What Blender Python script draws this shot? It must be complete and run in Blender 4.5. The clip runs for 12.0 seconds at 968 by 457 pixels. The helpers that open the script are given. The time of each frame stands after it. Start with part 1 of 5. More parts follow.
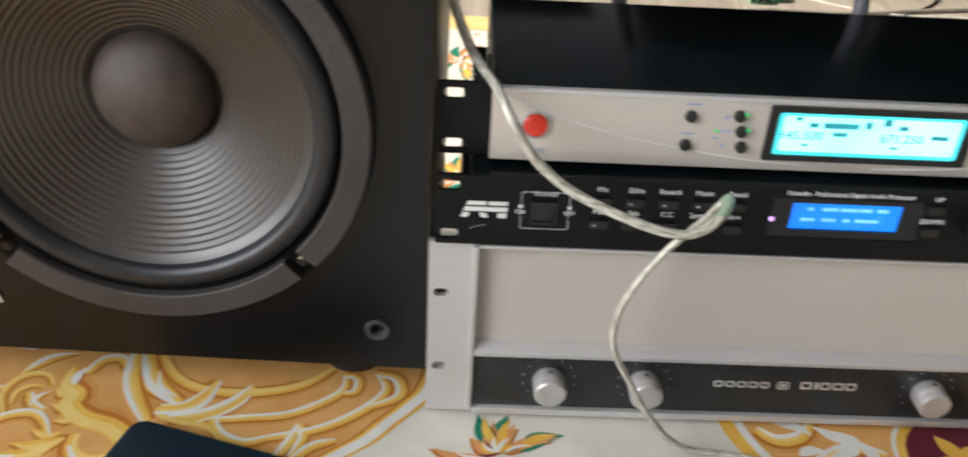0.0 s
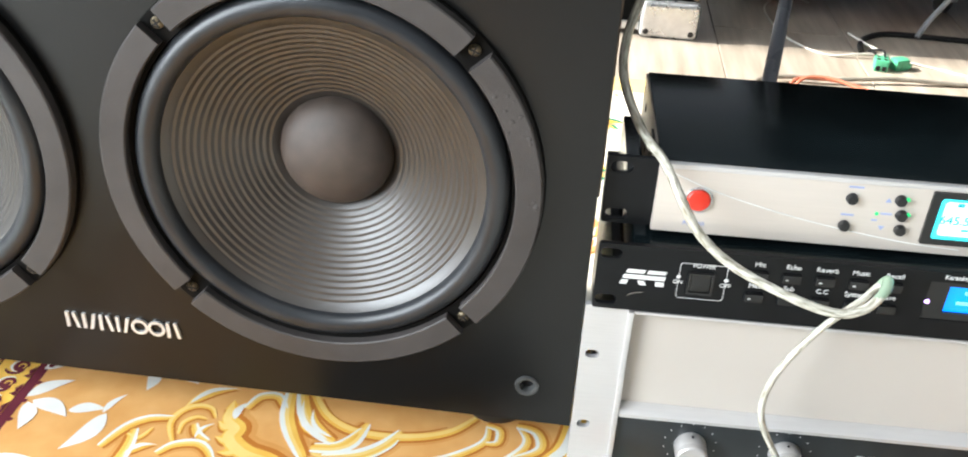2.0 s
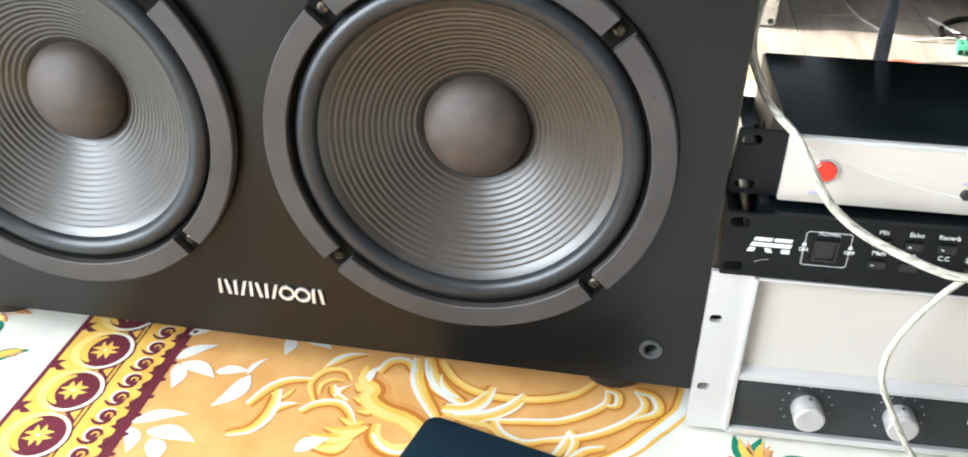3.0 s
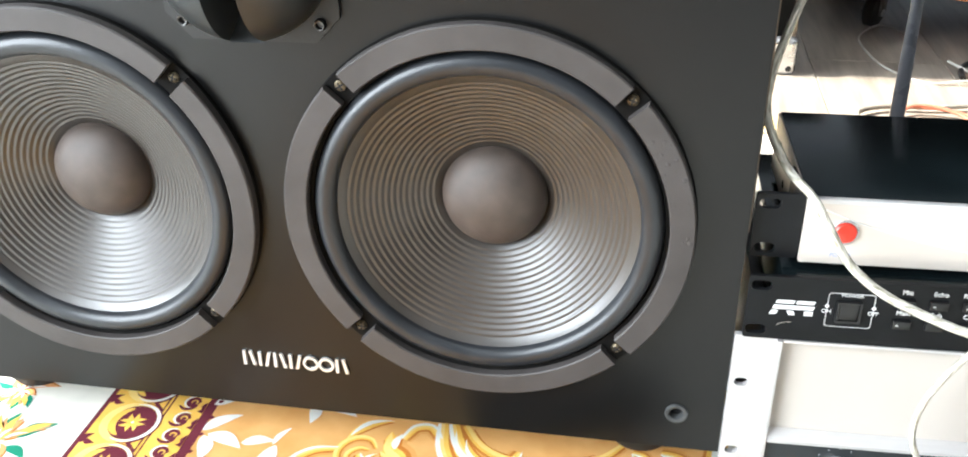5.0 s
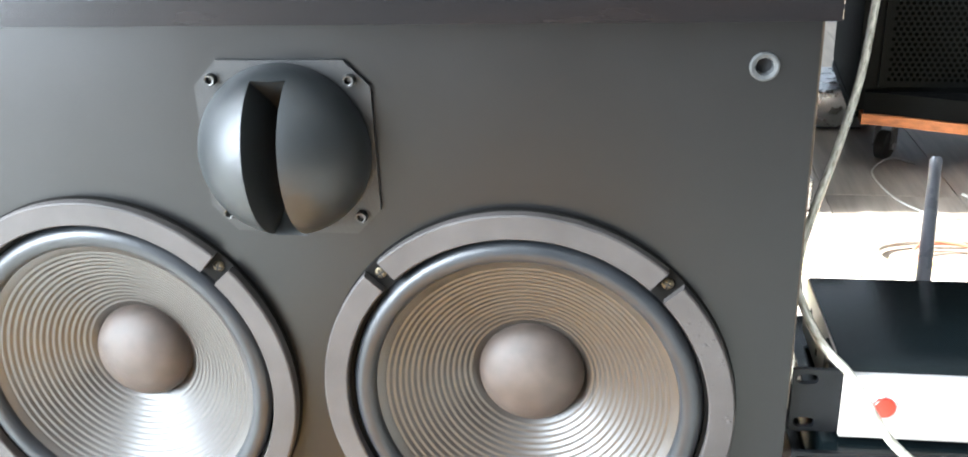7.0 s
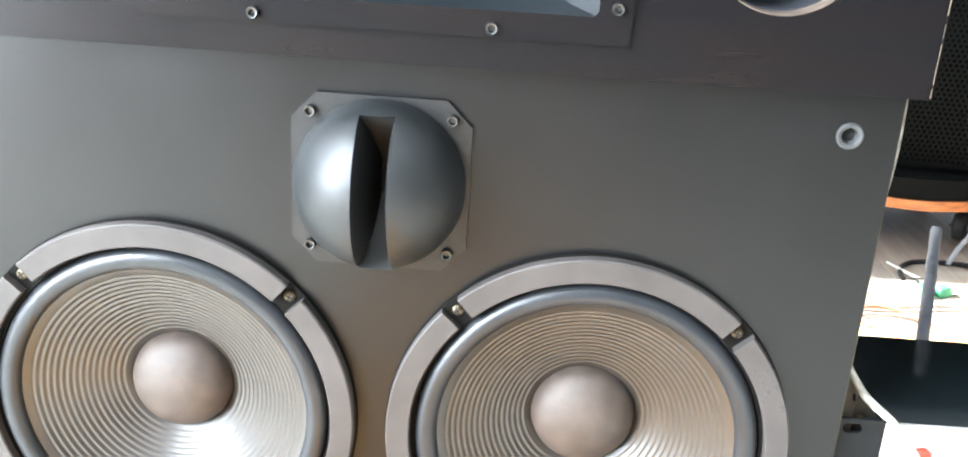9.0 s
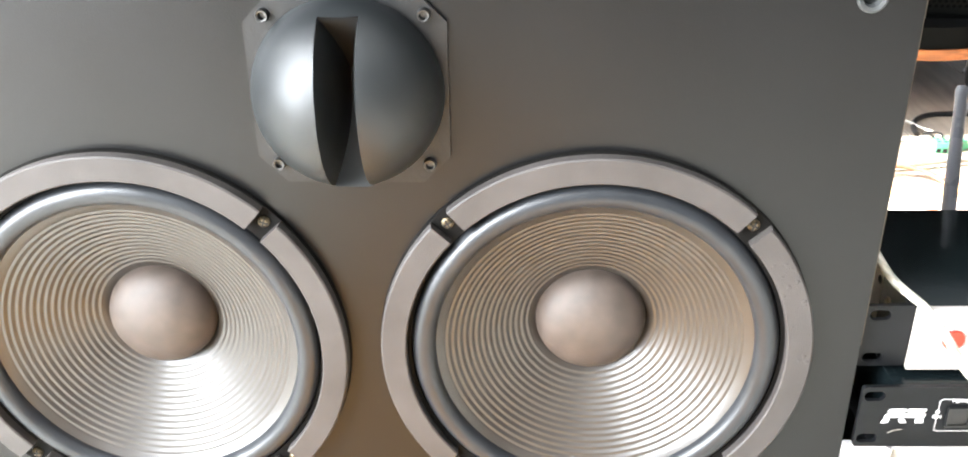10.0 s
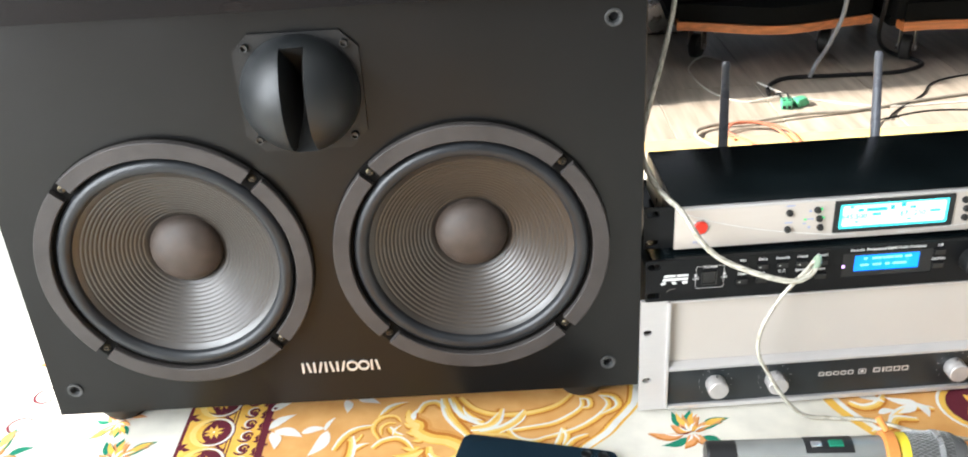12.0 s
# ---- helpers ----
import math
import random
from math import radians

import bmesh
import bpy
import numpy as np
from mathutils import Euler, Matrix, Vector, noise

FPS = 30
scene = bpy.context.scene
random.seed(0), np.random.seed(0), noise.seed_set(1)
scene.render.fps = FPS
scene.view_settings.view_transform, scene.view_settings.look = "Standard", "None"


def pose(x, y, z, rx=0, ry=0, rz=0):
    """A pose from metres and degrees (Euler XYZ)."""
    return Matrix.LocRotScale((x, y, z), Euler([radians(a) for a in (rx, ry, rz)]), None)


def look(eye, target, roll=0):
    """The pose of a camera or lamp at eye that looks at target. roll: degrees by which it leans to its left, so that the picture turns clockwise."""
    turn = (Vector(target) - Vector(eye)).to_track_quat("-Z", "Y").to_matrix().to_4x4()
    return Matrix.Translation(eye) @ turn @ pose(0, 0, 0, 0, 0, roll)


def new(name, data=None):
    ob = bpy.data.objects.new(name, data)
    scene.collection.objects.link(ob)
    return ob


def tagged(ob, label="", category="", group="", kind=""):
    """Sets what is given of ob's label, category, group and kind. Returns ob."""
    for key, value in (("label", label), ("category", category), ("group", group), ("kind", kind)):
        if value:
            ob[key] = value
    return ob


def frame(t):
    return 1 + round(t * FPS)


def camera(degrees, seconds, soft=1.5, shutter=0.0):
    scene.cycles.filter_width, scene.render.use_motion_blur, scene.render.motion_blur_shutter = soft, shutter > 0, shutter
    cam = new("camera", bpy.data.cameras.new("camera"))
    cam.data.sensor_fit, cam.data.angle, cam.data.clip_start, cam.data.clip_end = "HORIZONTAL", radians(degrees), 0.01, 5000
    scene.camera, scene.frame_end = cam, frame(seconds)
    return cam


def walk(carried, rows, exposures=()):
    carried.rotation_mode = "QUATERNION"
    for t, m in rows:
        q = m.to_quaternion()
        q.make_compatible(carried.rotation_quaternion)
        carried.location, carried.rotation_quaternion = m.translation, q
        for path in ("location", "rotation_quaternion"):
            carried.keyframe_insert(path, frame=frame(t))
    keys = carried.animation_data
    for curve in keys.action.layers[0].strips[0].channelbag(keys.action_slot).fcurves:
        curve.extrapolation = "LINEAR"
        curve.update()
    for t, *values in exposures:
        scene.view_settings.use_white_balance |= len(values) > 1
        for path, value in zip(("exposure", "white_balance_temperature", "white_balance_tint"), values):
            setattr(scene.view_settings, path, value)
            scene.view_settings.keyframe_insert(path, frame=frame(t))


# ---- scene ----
cam = camera(53.6, 12.0, soft=1.8, shutter=0.4)
PATH = [
    (0, (0.184, -0.453, 0.443), (0.2, 1.216, -0.659), 3.4),
    (0.2, (0.171, -0.455, 0.445), (0.124, 1.211, -0.66), 3.3),
    (0.5, (0.153, -0.459, 0.445), (0.088, 1.212, -0.653), 3.6),
    (1, (0.142, -0.462, 0.456), (0.069, 1.205, -0.648), 4.1),
    (1.5, (0.142, -0.467, 0.461), (0.011, 1.235, -0.582), 3.6),
    (2, (0.138, -0.472, 0.466), (-0.02, 1.231, -0.57), 3.1),
    (2.5, (0.122, -0.496, 0.471), (-0.097, 1.191, -0.58), 2.1),
    (2.7, (0.108, -0.509, 0.475), (-0.108, 1.183, -0.579), 1.8),
    (3, (0.088, -0.519, 0.472), (-0.161, 1.164, -0.58), 1.5),
    (3.2, (0.088, -0.513, 0.475), (-0.187, 1.18, -0.548), 1.2),
    (3.5, (0.091, -0.507, 0.481), (-0.22, 1.231, -0.457), 1.3),
    (3.7, (0.098, -0.498, 0.478), (-0.213, 1.241, -0.461), 1.3),
    (5.5, (0.087, -0.526, 0.489), (-0.236, 1.188, -0.49), -1.8),
    (6, (0.083, -0.536, 0.476), (-0.267, 1.217, -0.422), -1.8),
    (6.5, (0.076, -0.534, 0.51), (-0.281, 1.256, -0.309), -1.9),
    (6.8, (0.076, -0.522, 0.524), (-0.297, 1.29, -0.246), -2.5),
    (7, (0.076, -0.509, 0.529), (-0.273, 1.309, -0.228), -2.4),
    (7.5, (0.058, -0.484, 0.53), (-0.299, 1.333, -0.224), -2.8),
    (7.7, (0.043, -0.49, 0.528), (-0.324, 1.325, -0.228), -2.8),
    (9.3, (-0.05, -0.543, 0.535), (-0.119, 1.345, -0.12), 4.1),
    (9.5, (-0.035, -0.522, 0.543), (-0.147, 1.327, -0.21), 4),
    (9.7, (-0.015, -0.524, 0.535), (-0.223, 1.331, -0.215), 3.3),
    (10, (-0.04, -0.485, 0.528), (-0.133, 1.298, -0.374), -0.9),
    (10.2, (-0.018, -0.504, 0.543), (-0.162, 1.258, -0.335), -1.9),
    (10.5, (-0.033, -0.596, 0.586), (-0.137, 1.234, -0.214), -3),
    (10.8, (-0.019, -0.668, 0.608), (-0.084, 1.193, -0.124), -5.5),
    (11, (-0.009, -0.712, 0.621), (-0.016, 1.123, -0.173), -4.7),
    (11.2, (0.009, -0.737, 0.626), (0.004, 1.073, -0.224), -2.5),
    (11.5, (0.037, -0.772, 0.636), (0.021, 1.014, -0.265), -2.7),
    (12, (0.024, -0.778, 0.634), (-0.003, 0.99, -0.3), -3.6),
]
EXPOSURES = [(0.0, 0.50, 6750, 13), (0.5, 0.93, 6650, 12), (1.5, 1.22, 6480, 10), (2.0, 1.50, 6400, 9), (2.5, 1.60, 6300, 9), (3.5, 1.68, 6230, 8), (5.5, 2.0, 6300, 9), (6.5, 2.15, 6150, 8), (7.0, 2.8, 6050, 8), (9.5, 3.08, 6300, 9), (10.0, 2.98, 6600, 11), (10.5, 3.04, 6450, 10), (11.0, 2.9, 6600, 12), (11.3, 2.3, 6650, 12), (12.0, 1.52, 6550, 11)]
walk(cam, [(t, look(eye, target, roll)) for t, eye, target, roll in PATH], EXPOSURES)

# ---- world and lights ----
world = bpy.data.worlds.new("world")
scene.world = world
world.use_nodes = True
wt = world.node_tree
sky = wt.nodes.new("ShaderNodeTexSky")
sky.sky_type = 'NISHITA'
sky.sun_disc = False
sky.sun_elevation = radians(36)
sky.sun_rotation = radians(-90)
wt.links.new(sky.outputs[0], wt.nodes["Background"].inputs[0])
wt.nodes["Background"].inputs[1].default_value = 0.08

sun = new("sun", bpy.data.lights.new("sun", 'SUN'))
sun.data.energy = 5.0
sun.data.angle = radians(1.8)
sun.data.color = (1.0, 0.95, 0.86)
sun.matrix_world = look((-3, 0.0, 3), (-3 + 1.0, 0.03, 3 - 0.72))


def window_light(name, x, y, z, w, h, power, aim):
    la = bpy.data.lights.new(name, 'AREA')
    la.shape, la.size, la.size_y, la.energy, la.color = 'RECTANGLE', w, h, power, (0.87, 0.94, 1.0)
    o = new(name, la)
    o.matrix_world = look((x, y, z), (x + aim[0], y + aim[1], z + aim[2]))
    return o


window_light("window_light_front", -1.74, -1.55, 1.12, 1.64, 2.1, 72, (1, 0.1, -0.45))
window_light("window_light_side", -1.74, 0.37, 1.5, 0.8, 1.3, 15, (1, 0, -0.3))


# ---- materials ----
def mat(name, col, rough=0.5, metal=0.0, var=0.12, scale=30.0, bump=0.0, bscale=400.0, coat=0.0, col2=None, emit=0.0, spec=0.5, stretch=None, rvar=0.08, random_tint=0.0):
    m = bpy.data.materials.new(name)
    m.use_nodes = True
    t = m.node_tree
    n, l = t.nodes, t.links
    b = n["Principled BSDF"]
    b.inputs["Metallic"].default_value = metal
    b.inputs["Coat Weight"].default_value = coat
    b.inputs["Coat Roughness"].default_value = 0.15
    b.inputs["Specular IOR Level"].default_value = spec
    tc = n.new("ShaderNodeTexCoord")
    vec = tc.outputs["Object"]
    if stretch:
        mp = n.new("ShaderNodeMapping")
        mp.inputs["Scale"].default_value = stretch
        l.new(vec, mp.inputs[0])
        vec = mp.outputs[0]
    nz = n.new("ShaderNodeTexNoise")
    nz.inputs["Scale"].default_value, nz.inputs["Detail"].default_value = scale, 6
    l.new(vec, nz.inputs["Vector"])
    nf = n.new("ShaderNodeTexNoise")
    nf.inputs["Scale"].default_value, nf.inputs["Detail"].default_value = bscale, 3
    l.new(vec, nf.inputs["Vector"])
    r = n.new("ShaderNodeValToRGB")
    c2 = col2 or [c * (1 - 2 * var) for c in col]
    r.color_ramp.elements[0].color = (*c2, 1)
    r.color_ramp.elements[1].color = (*[min(1, c * (1 + (0 if col2 else var))) for c in col], 1)
    r.color_ramp.elements[0].position, r.color_ramp.elements[1].position = 0.3, 0.7
    l.new(nz.outputs[0], r.inputs[0])
    out = r.outputs[0]
    if random_tint:
        oi = n.new("ShaderNodeObjectInfo")
        hs = n.new("ShaderNodeHueSaturation")
        mr = n.new("ShaderNodeMapRange")
        mr.inputs[3].default_value, mr.inputs[4].default_value = 1 - random_tint, 1 + random_tint
        l.new(oi.outputs["Random"], mr.inputs[0])
        l.new(mr.outputs[0], hs.inputs["Value"])
        l.new(out, hs.inputs["Color"])
        out = hs.outputs[0]
    l.new(out, b.inputs["Base Color"])
    mr = n.new("ShaderNodeMapRange")
    mr.inputs[3].default_value, mr.inputs[4].default_value = max(0.02, rough - rvar), min(1, rough + rvar)
    l.new(nz.outputs[0], mr.inputs[0])
    l.new(mr.outputs[0], b.inputs["Roughness"])
    if bump:
        bp = n.new("ShaderNodeBump")
        bp.inputs["Strength"].default_value, bp.inputs["Distance"].default_value = bump, 0.001
        l.new(nf.outputs[0], bp.inputs["Height"])
        l.new(bp.outputs[0], b.inputs["Normal"])
    if emit:
        l.new(out, b.inputs["Emission Color"])
        b.inputs["Emission Strength"].default_value = emit
    return m


M_BAFFLE = mat("baffle_vinyl", (0.0042, 0.0043, 0.0046), 0.31, var=0.12, scale=14, bump=0.10, bscale=900, spec=0.40)
M_CABINET = mat("cabinet_black", (0.022, 0.021, 0.021), 0.45, var=0.15, scale=20, bump=0.1)
M_EDGE = mat("worn_chipboard_edge", (0.15, 0.110, 0.080), 0.8, var=0.35, scale=45, bump=0.3)
M_UPPER = mat("dark_red_brown_vinyl", (0.0062, 0.0042, 0.0042), 0.25, var=0.25, scale=9, bump=0.08, spec=0.28, bscale=300, stretch=(1, 1, 6), col2=(0.0045, 0.0046, 0.0056))
M_TRIM = mat("grey_trim_rubber", (0.060, 0.053, 0.050), 0.48, var=0.13, scale=35, bump=0.35, bscale=1500, spec=0.36)
M_FLANGE = mat("flange_black", (0.006, 0.0054, 0.0048), 0.75, spec=0.10)
M_SURROUND = mat("surround_rubber", (0.020, 0.022, 0.025), 0.36, var=0.12, scale=40, bump=0.1)
M_CONE = mat("cone_paper", (0.031, 0.0245, 0.0195), 0.37, var=0.07, scale=40, bump=0.12, bscale=1100, spec=0.95)
M_DOME = mat("dust_cap_felt", (0.070, 0.052, 0.042), 0.50, var=0.13, scale=90, bump=0.4, bscale=1800)
M_SCREW = mat("screw_steel", (0.17, 0.135, 0.085), 0.45, 0.8, var=0.4, scale=300)
M_BOLT = mat("bolt_zinc", (0.10, 0.098, 0.095), 0.4, 0.9, var=0.3, scale=300)
M_BALL = mat("horn_grey_plastic", (0.015, 0.0170, 0.018), 0.42, var=0.06, scale=30, bump=0.12, bscale=1500)
M_PLATE = mat("tweeter_plate", (0.010, 0.0098, 0.0098), 0.44, var=0.1, scale=40, bump=0.15)
M_HORN = mat("horn_mouth_plastic", (0.013, 0.016, 0.019), 0.30, var=0.1, scale=20)
# Near-black for recesses and small fittings; recess shade is in the colour.
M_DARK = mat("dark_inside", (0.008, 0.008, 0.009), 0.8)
M_PORT = mat("port_tube", (0.018, 0.02, 0.026), 0.6)
M_SILVERLOGO = mat("silver_badge", (0.78, 0.78, 0.78), 0.3, 0.6, var=0.05)
M_GROMMET = mat("grey_grommet", (0.050, 0.052, 0.052), 0.5, var=0.15, scale=200)
M_FOOT = mat("rubber_foot", (0.012, 0.012, 0.012), 0.6)
M_ALU = mat("brushed_aluminium", (0.65, 0.63, 0.62), 0.38, 0.5, var=0.02, scale=40, stretch=(1, 1, 25))
M_CREAM = mat("cream_panel", (0.57, 0.52, 0.465), 0.42, 0.1, var=0.04, scale=6)
M_BLACKPANEL = mat("black_anodised", (0.018, 0.022, 0.024), 0.38, var=0.1, scale=50, bump=0.05)
M_BLACKSTEEL = mat("black_painted_steel", (0.0055, 0.006, 0.007), 0.38, var=0.15, scale=60, bump=0.15, bscale=1500, spec=0.22)
M_TOPSTEEL = mat("black_case_top", (0.005, 0.008, 0.009), 0.17, var=0.3, scale=12, bump=0.05, spec=0.3)
M_SIDEPLATE = mat("steel_side_reflection", (0.50, 0.45, 0.40), 0.38, 0.3, var=0.08, scale=60)
M_CHAMP = mat("champagne_aluminium", (0.62, 0.56, 0.50), 0.38, 0.3, var=0.012, scale=30, stretch=(1, 1, 20), rvar=0.02)
M_RED = mat("red_button", (0.75, 0.035, 0.015), 0.3, coat=0.4, var=0.05)
M_BTN = mat("black_button", (0.012, 0.012, 0.012), 0.35)
M_WHITEINK = mat("white_ink", (0.78, 0.78, 0.76), 0.6)
M_BLUEINK = mat("blue_ink", (0.34, 0.40, 0.62), 0.6)
M_KNOB = mat("spun_aluminium", (0.62, 0.59, 0.57), 0.36, 0.5, var=0.06, scale=80)
M_CYAN = mat("backlit_cyan_lcd", (0.05, 0.80, 0.86), 0.3, var=0.04, scale=15, emit=0.6, col2=(0.04, 0.70, 0.80))
M_CYANHOT = mat("backlit_pale_cyan_lcd", (0.36, 0.93, 0.95), 0.3, var=0.02, scale=20, emit=1.1, col2=(0.25, 0.88, 0.92))
M_LCDINK = mat("lcd_segment", (0.01, 0.24, 0.31), 0.4, emit=0.15)
M_LCDGHOST = mat("lcd_faint_segment", (0.02, 0.36, 0.43), 0.4, emit=0.3)
M_BLUELCD = mat("backlit_blue_lcd", (0.0, 0.20, 0.85), 0.25, var=0.05, emit=0.75, col2=(0.0, 0.16, 0.80))
M_LCDWHITE = mat("lcd_white_segment", (0.14, 0.48, 0.95), 0.4, emit=0.7)
M_GREENLED = mat("green_led", (0.03, 0.6, 0.18), 0.4, emit=0.2)
M_VIOLETLED = mat("violet_led", (0.6, 0.35, 0.9), 0.4, emit=1.0)
M_ANT = mat("antenna_plastic", (0.165, 0.170, 0.195), 0.28, var=0.05)
M_GREEN = mat("green_terminal", (0.10, 0.50, 0.28), 0.45, var=0.15, scale=120)
M_REDCABLE = mat("salmon_cable", (0.62, 0.20, 0.12), 0.5, var=0.15)
M_GREYCABLE = mat("grey_cable", (0.36, 0.33, 0.28), 0.5, var=0.15)
M_BLUEGREYCABLE = mat("blue_grey_cable", (0.27, 0.28, 0.30), 0.45, var=0.1)
M_WHITECABLE = mat("white_wire", (0.68, 0.66, 0.60), 0.5, var=0.1)
M_BLACKCABLE = mat("black_cable", (0.012, 0.012, 0.013), 0.4)
M_PHONE = mat("dark_blue_glass", (0.010, 0.024, 0.036), 0.12, var=0.1, scale=8, coat=0.3)
M_MICGREY = mat("mic_silver_paint", (0.33, 0.34, 0.33), 0.34, 0.5, var=0.06)
M_MICBLACK = mat("mic_black", (0.012, 0.012, 0.013), 0.4)
M_MESH = mat("mic_steel_mesh", (0.42, 0.42, 0.41), 0.35, 0.8, var=0.2, scale=200)
M_ORANGE = mat("orange_rubber", (0.80, 0.30, 0.07), 0.5, var=0.1)
M_YELLOW = mat("yellow_ring", (0.80, 0.60, 0.03), 0.5)
M_CASTER = mat("caster_steel", (0.34, 0.34, 0.34), 0.35, 0.7, var=0.3, scale=90)
M_WHEEL = mat("grey_caster_tread", (0.055, 0.055, 0.055), 0.5, var=0.2, scale=60)
M_FOAM = mat("mic_foam", (0.16, 0.16, 0.155), 0.8)
M_BOARD = mat("orange_varnished_board", (0.55, 0.18, 0.055), 0.4, var=0.2, scale=12, stretch=(1, 12, 12), bump=0.1)
M_GRILLE = mat("black_grille_steel", (0.0034, 0.0040, 0.0040), 0.6, spec=0.06)
M_HOLE = mat("grille_hole", (0.0012, 0.0013, 0.0013), 0.9, spec=0.02)
M_PORTRIM = mat("cut_board_edge", (0.13, 0.095, 0.072), 0.8, var=0.25, scale=80, bump=0.3)
M_CASE = mat("black_tolex", (0.0028, 0.0032, 0.0032), 0.8, spec=0.12, bump=0.4, bscale=900)
M_CHROME = mat("satin_chrome", (0.66, 0.67, 0.69), 0.28, 0.8, var=0.12, scale=40)
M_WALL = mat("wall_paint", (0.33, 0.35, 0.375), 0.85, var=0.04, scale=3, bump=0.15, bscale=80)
# Darker copy of the wall paint, so the unseen walls bounce less light.
M_WALLDARK = mat("wall_paint_low_bounce", (0.085, 0.088, 0.092), 0.85, var=0.05, scale=3, bump=0.15, bscale=80)
M_CEIL = mat("ceiling_paint", (0.70, 0.70, 0.69), 0.9, var=0.03, scale=2)
M_FRAME = mat("white_window_frame", (0.78, 0.78, 0.77), 0.4, var=0.03)
M_UNDER = mat("subfloor", (0.16, 0.13, 0.10), 0.8)

# laminate: long grain streaks and darker cathedral figure, varied plank by plank
M_PLANK = mat("oak_laminate", (0.53, 0.46, 0.385), 0.38, var=0.2, scale=7, stretch=(9, 1.1, 1), bump=0.12, bscale=60, col2=(0.33, 0.275, 0.22), random_tint=0.10)

# cloth inks
CLOTHB = dict(bump=0.35, bscale=1400, var=0.05, scale=35, rough=0.85, spec=0.2)
M_CREAMCLOTH = mat("cream_cotton", (0.80, 0.76, 0.66), **CLOTHB)
M_TAN = mat("tan_orange_print", (0.80, 0.44, 0.16), col2=(0.70, 0.34, 0.10), **CLOTHB)
M_SHADE = mat("ochre_print", (0.74, 0.37, 0.11), col2=(0.65, 0.295, 0.075), **CLOTHB)
M_HONEY = mat("honey_print", (0.92, 0.68, 0.25), col2=(0.88, 0.58, 0.16), **CLOTHB)
M_GOLD = mat("gold_print", (0.90, 0.58, 0.12), col2=(0.80, 0.42, 0.065), **CLOTHB)
M_RUST = mat("rust_print", (0.56, 0.19, 0.03), **CLOTHB)
M_WHITEPRINT = mat("white_print", (0.83, 0.81, 0.75), **CLOTHB)
M_MAROON = mat("maroon_print", (0.14, 0.022, 0.035), **CLOTHB)
M_TEAL = mat("green_print", (0.015, 0.22, 0.13), **CLOTHB)
M_HEM = mat("pale_gold_hem", (0.83, 0.62, 0.27), **CLOTHB)
M_PEACH = mat("peach_print", (0.78, 0.36, 0.14), **CLOTHB)


def clear_cable(name):
    """A clear sleeve over a braided tinned core, seen as one twisted surface."""
    m = mat(name, (0.50, 0.49, 0.42), 0.22, 0.15, coat=0.8)
    t = m.node_tree
    n, l = t.nodes, t.links
    b = n["Principled BSDF"]
    uv = n.new("ShaderNodeUVMap")
    mp = n.new("ShaderNodeMapping")
    mp.inputs["Rotation"].default_value = (0, 0, radians(20))
    mp.inputs["Scale"].default_value = (1.5, 7.0, 1.0)
    l.new(uv.outputs[0], mp.inputs[0])
    w = n.new("ShaderNodeTexNoise")
    w.inputs["Scale"].default_value, w.inputs["Detail"].default_value = 1.3, 3
    l.new(mp.outputs[0], w.inputs["Vector"])
    r = n.new("ShaderNodeValToRGB")
    r.color_ramp.elements[0].color, r.color_ramp.elements[1].color = (0.30, 0.275, 0.205, 1), (0.80, 0.765, 0.66, 1)
    r.color_ramp.elements[0].position, r.color_ramp.elements[1].position = 0.33, 0.62
    l.new(w.outputs[0], r.inputs[0])
    l.new(r.outputs[0], b.inputs["Base Color"])
    bp = n.new("ShaderNodeBump")
    bp.inputs["Strength"].default_value, bp.inputs["Distance"].default_value = 0.15, 0.0006
    l.new(w.outputs[0], bp.inputs["Height"])
    l.new(bp.outputs[0], b.inputs["Normal"])
    return m


M_CLEAR = clear_cable("clear_braided_cable")


# ---- mesh helpers ----
def mesh_of(bm, name, smooth=True, angle=35):
    bmesh.ops.recalc_face_normals(bm, faces=bm.faces)
    me = bpy.data.meshes.new(name)
    bm.to_mesh(me)
    bm.free()
    if smooth:
        me.polygons.foreach_set("use_smooth", [True] * len(me.polygons))
        me.set_sharp_from_angle(angle=radians(angle))
    return me


def part(name, bm, material, parent=None, label="", at=None, smooth=True):
    me = bm if isinstance(bm, bpy.types.Mesh) else mesh_of(bm, name, smooth)
    if not me.materials:
        me.materials.append(material)
    o = new(name, me)
    if parent:
        o.parent = parent
    if at is not None:
        o.matrix_basis = at if isinstance(at, Matrix) else Matrix.Translation(at)
    if label:
        o["label"] = label
    return o


def thing(name, at=(0, 0, 0), label="", category="", group="", kind=""):
    o = new(name)
    o.empty_display_size = 0.02
    o.matrix_basis = at if isinstance(at, Matrix) else Matrix.Translation(at)
    return tagged(o, label, category, group, kind)


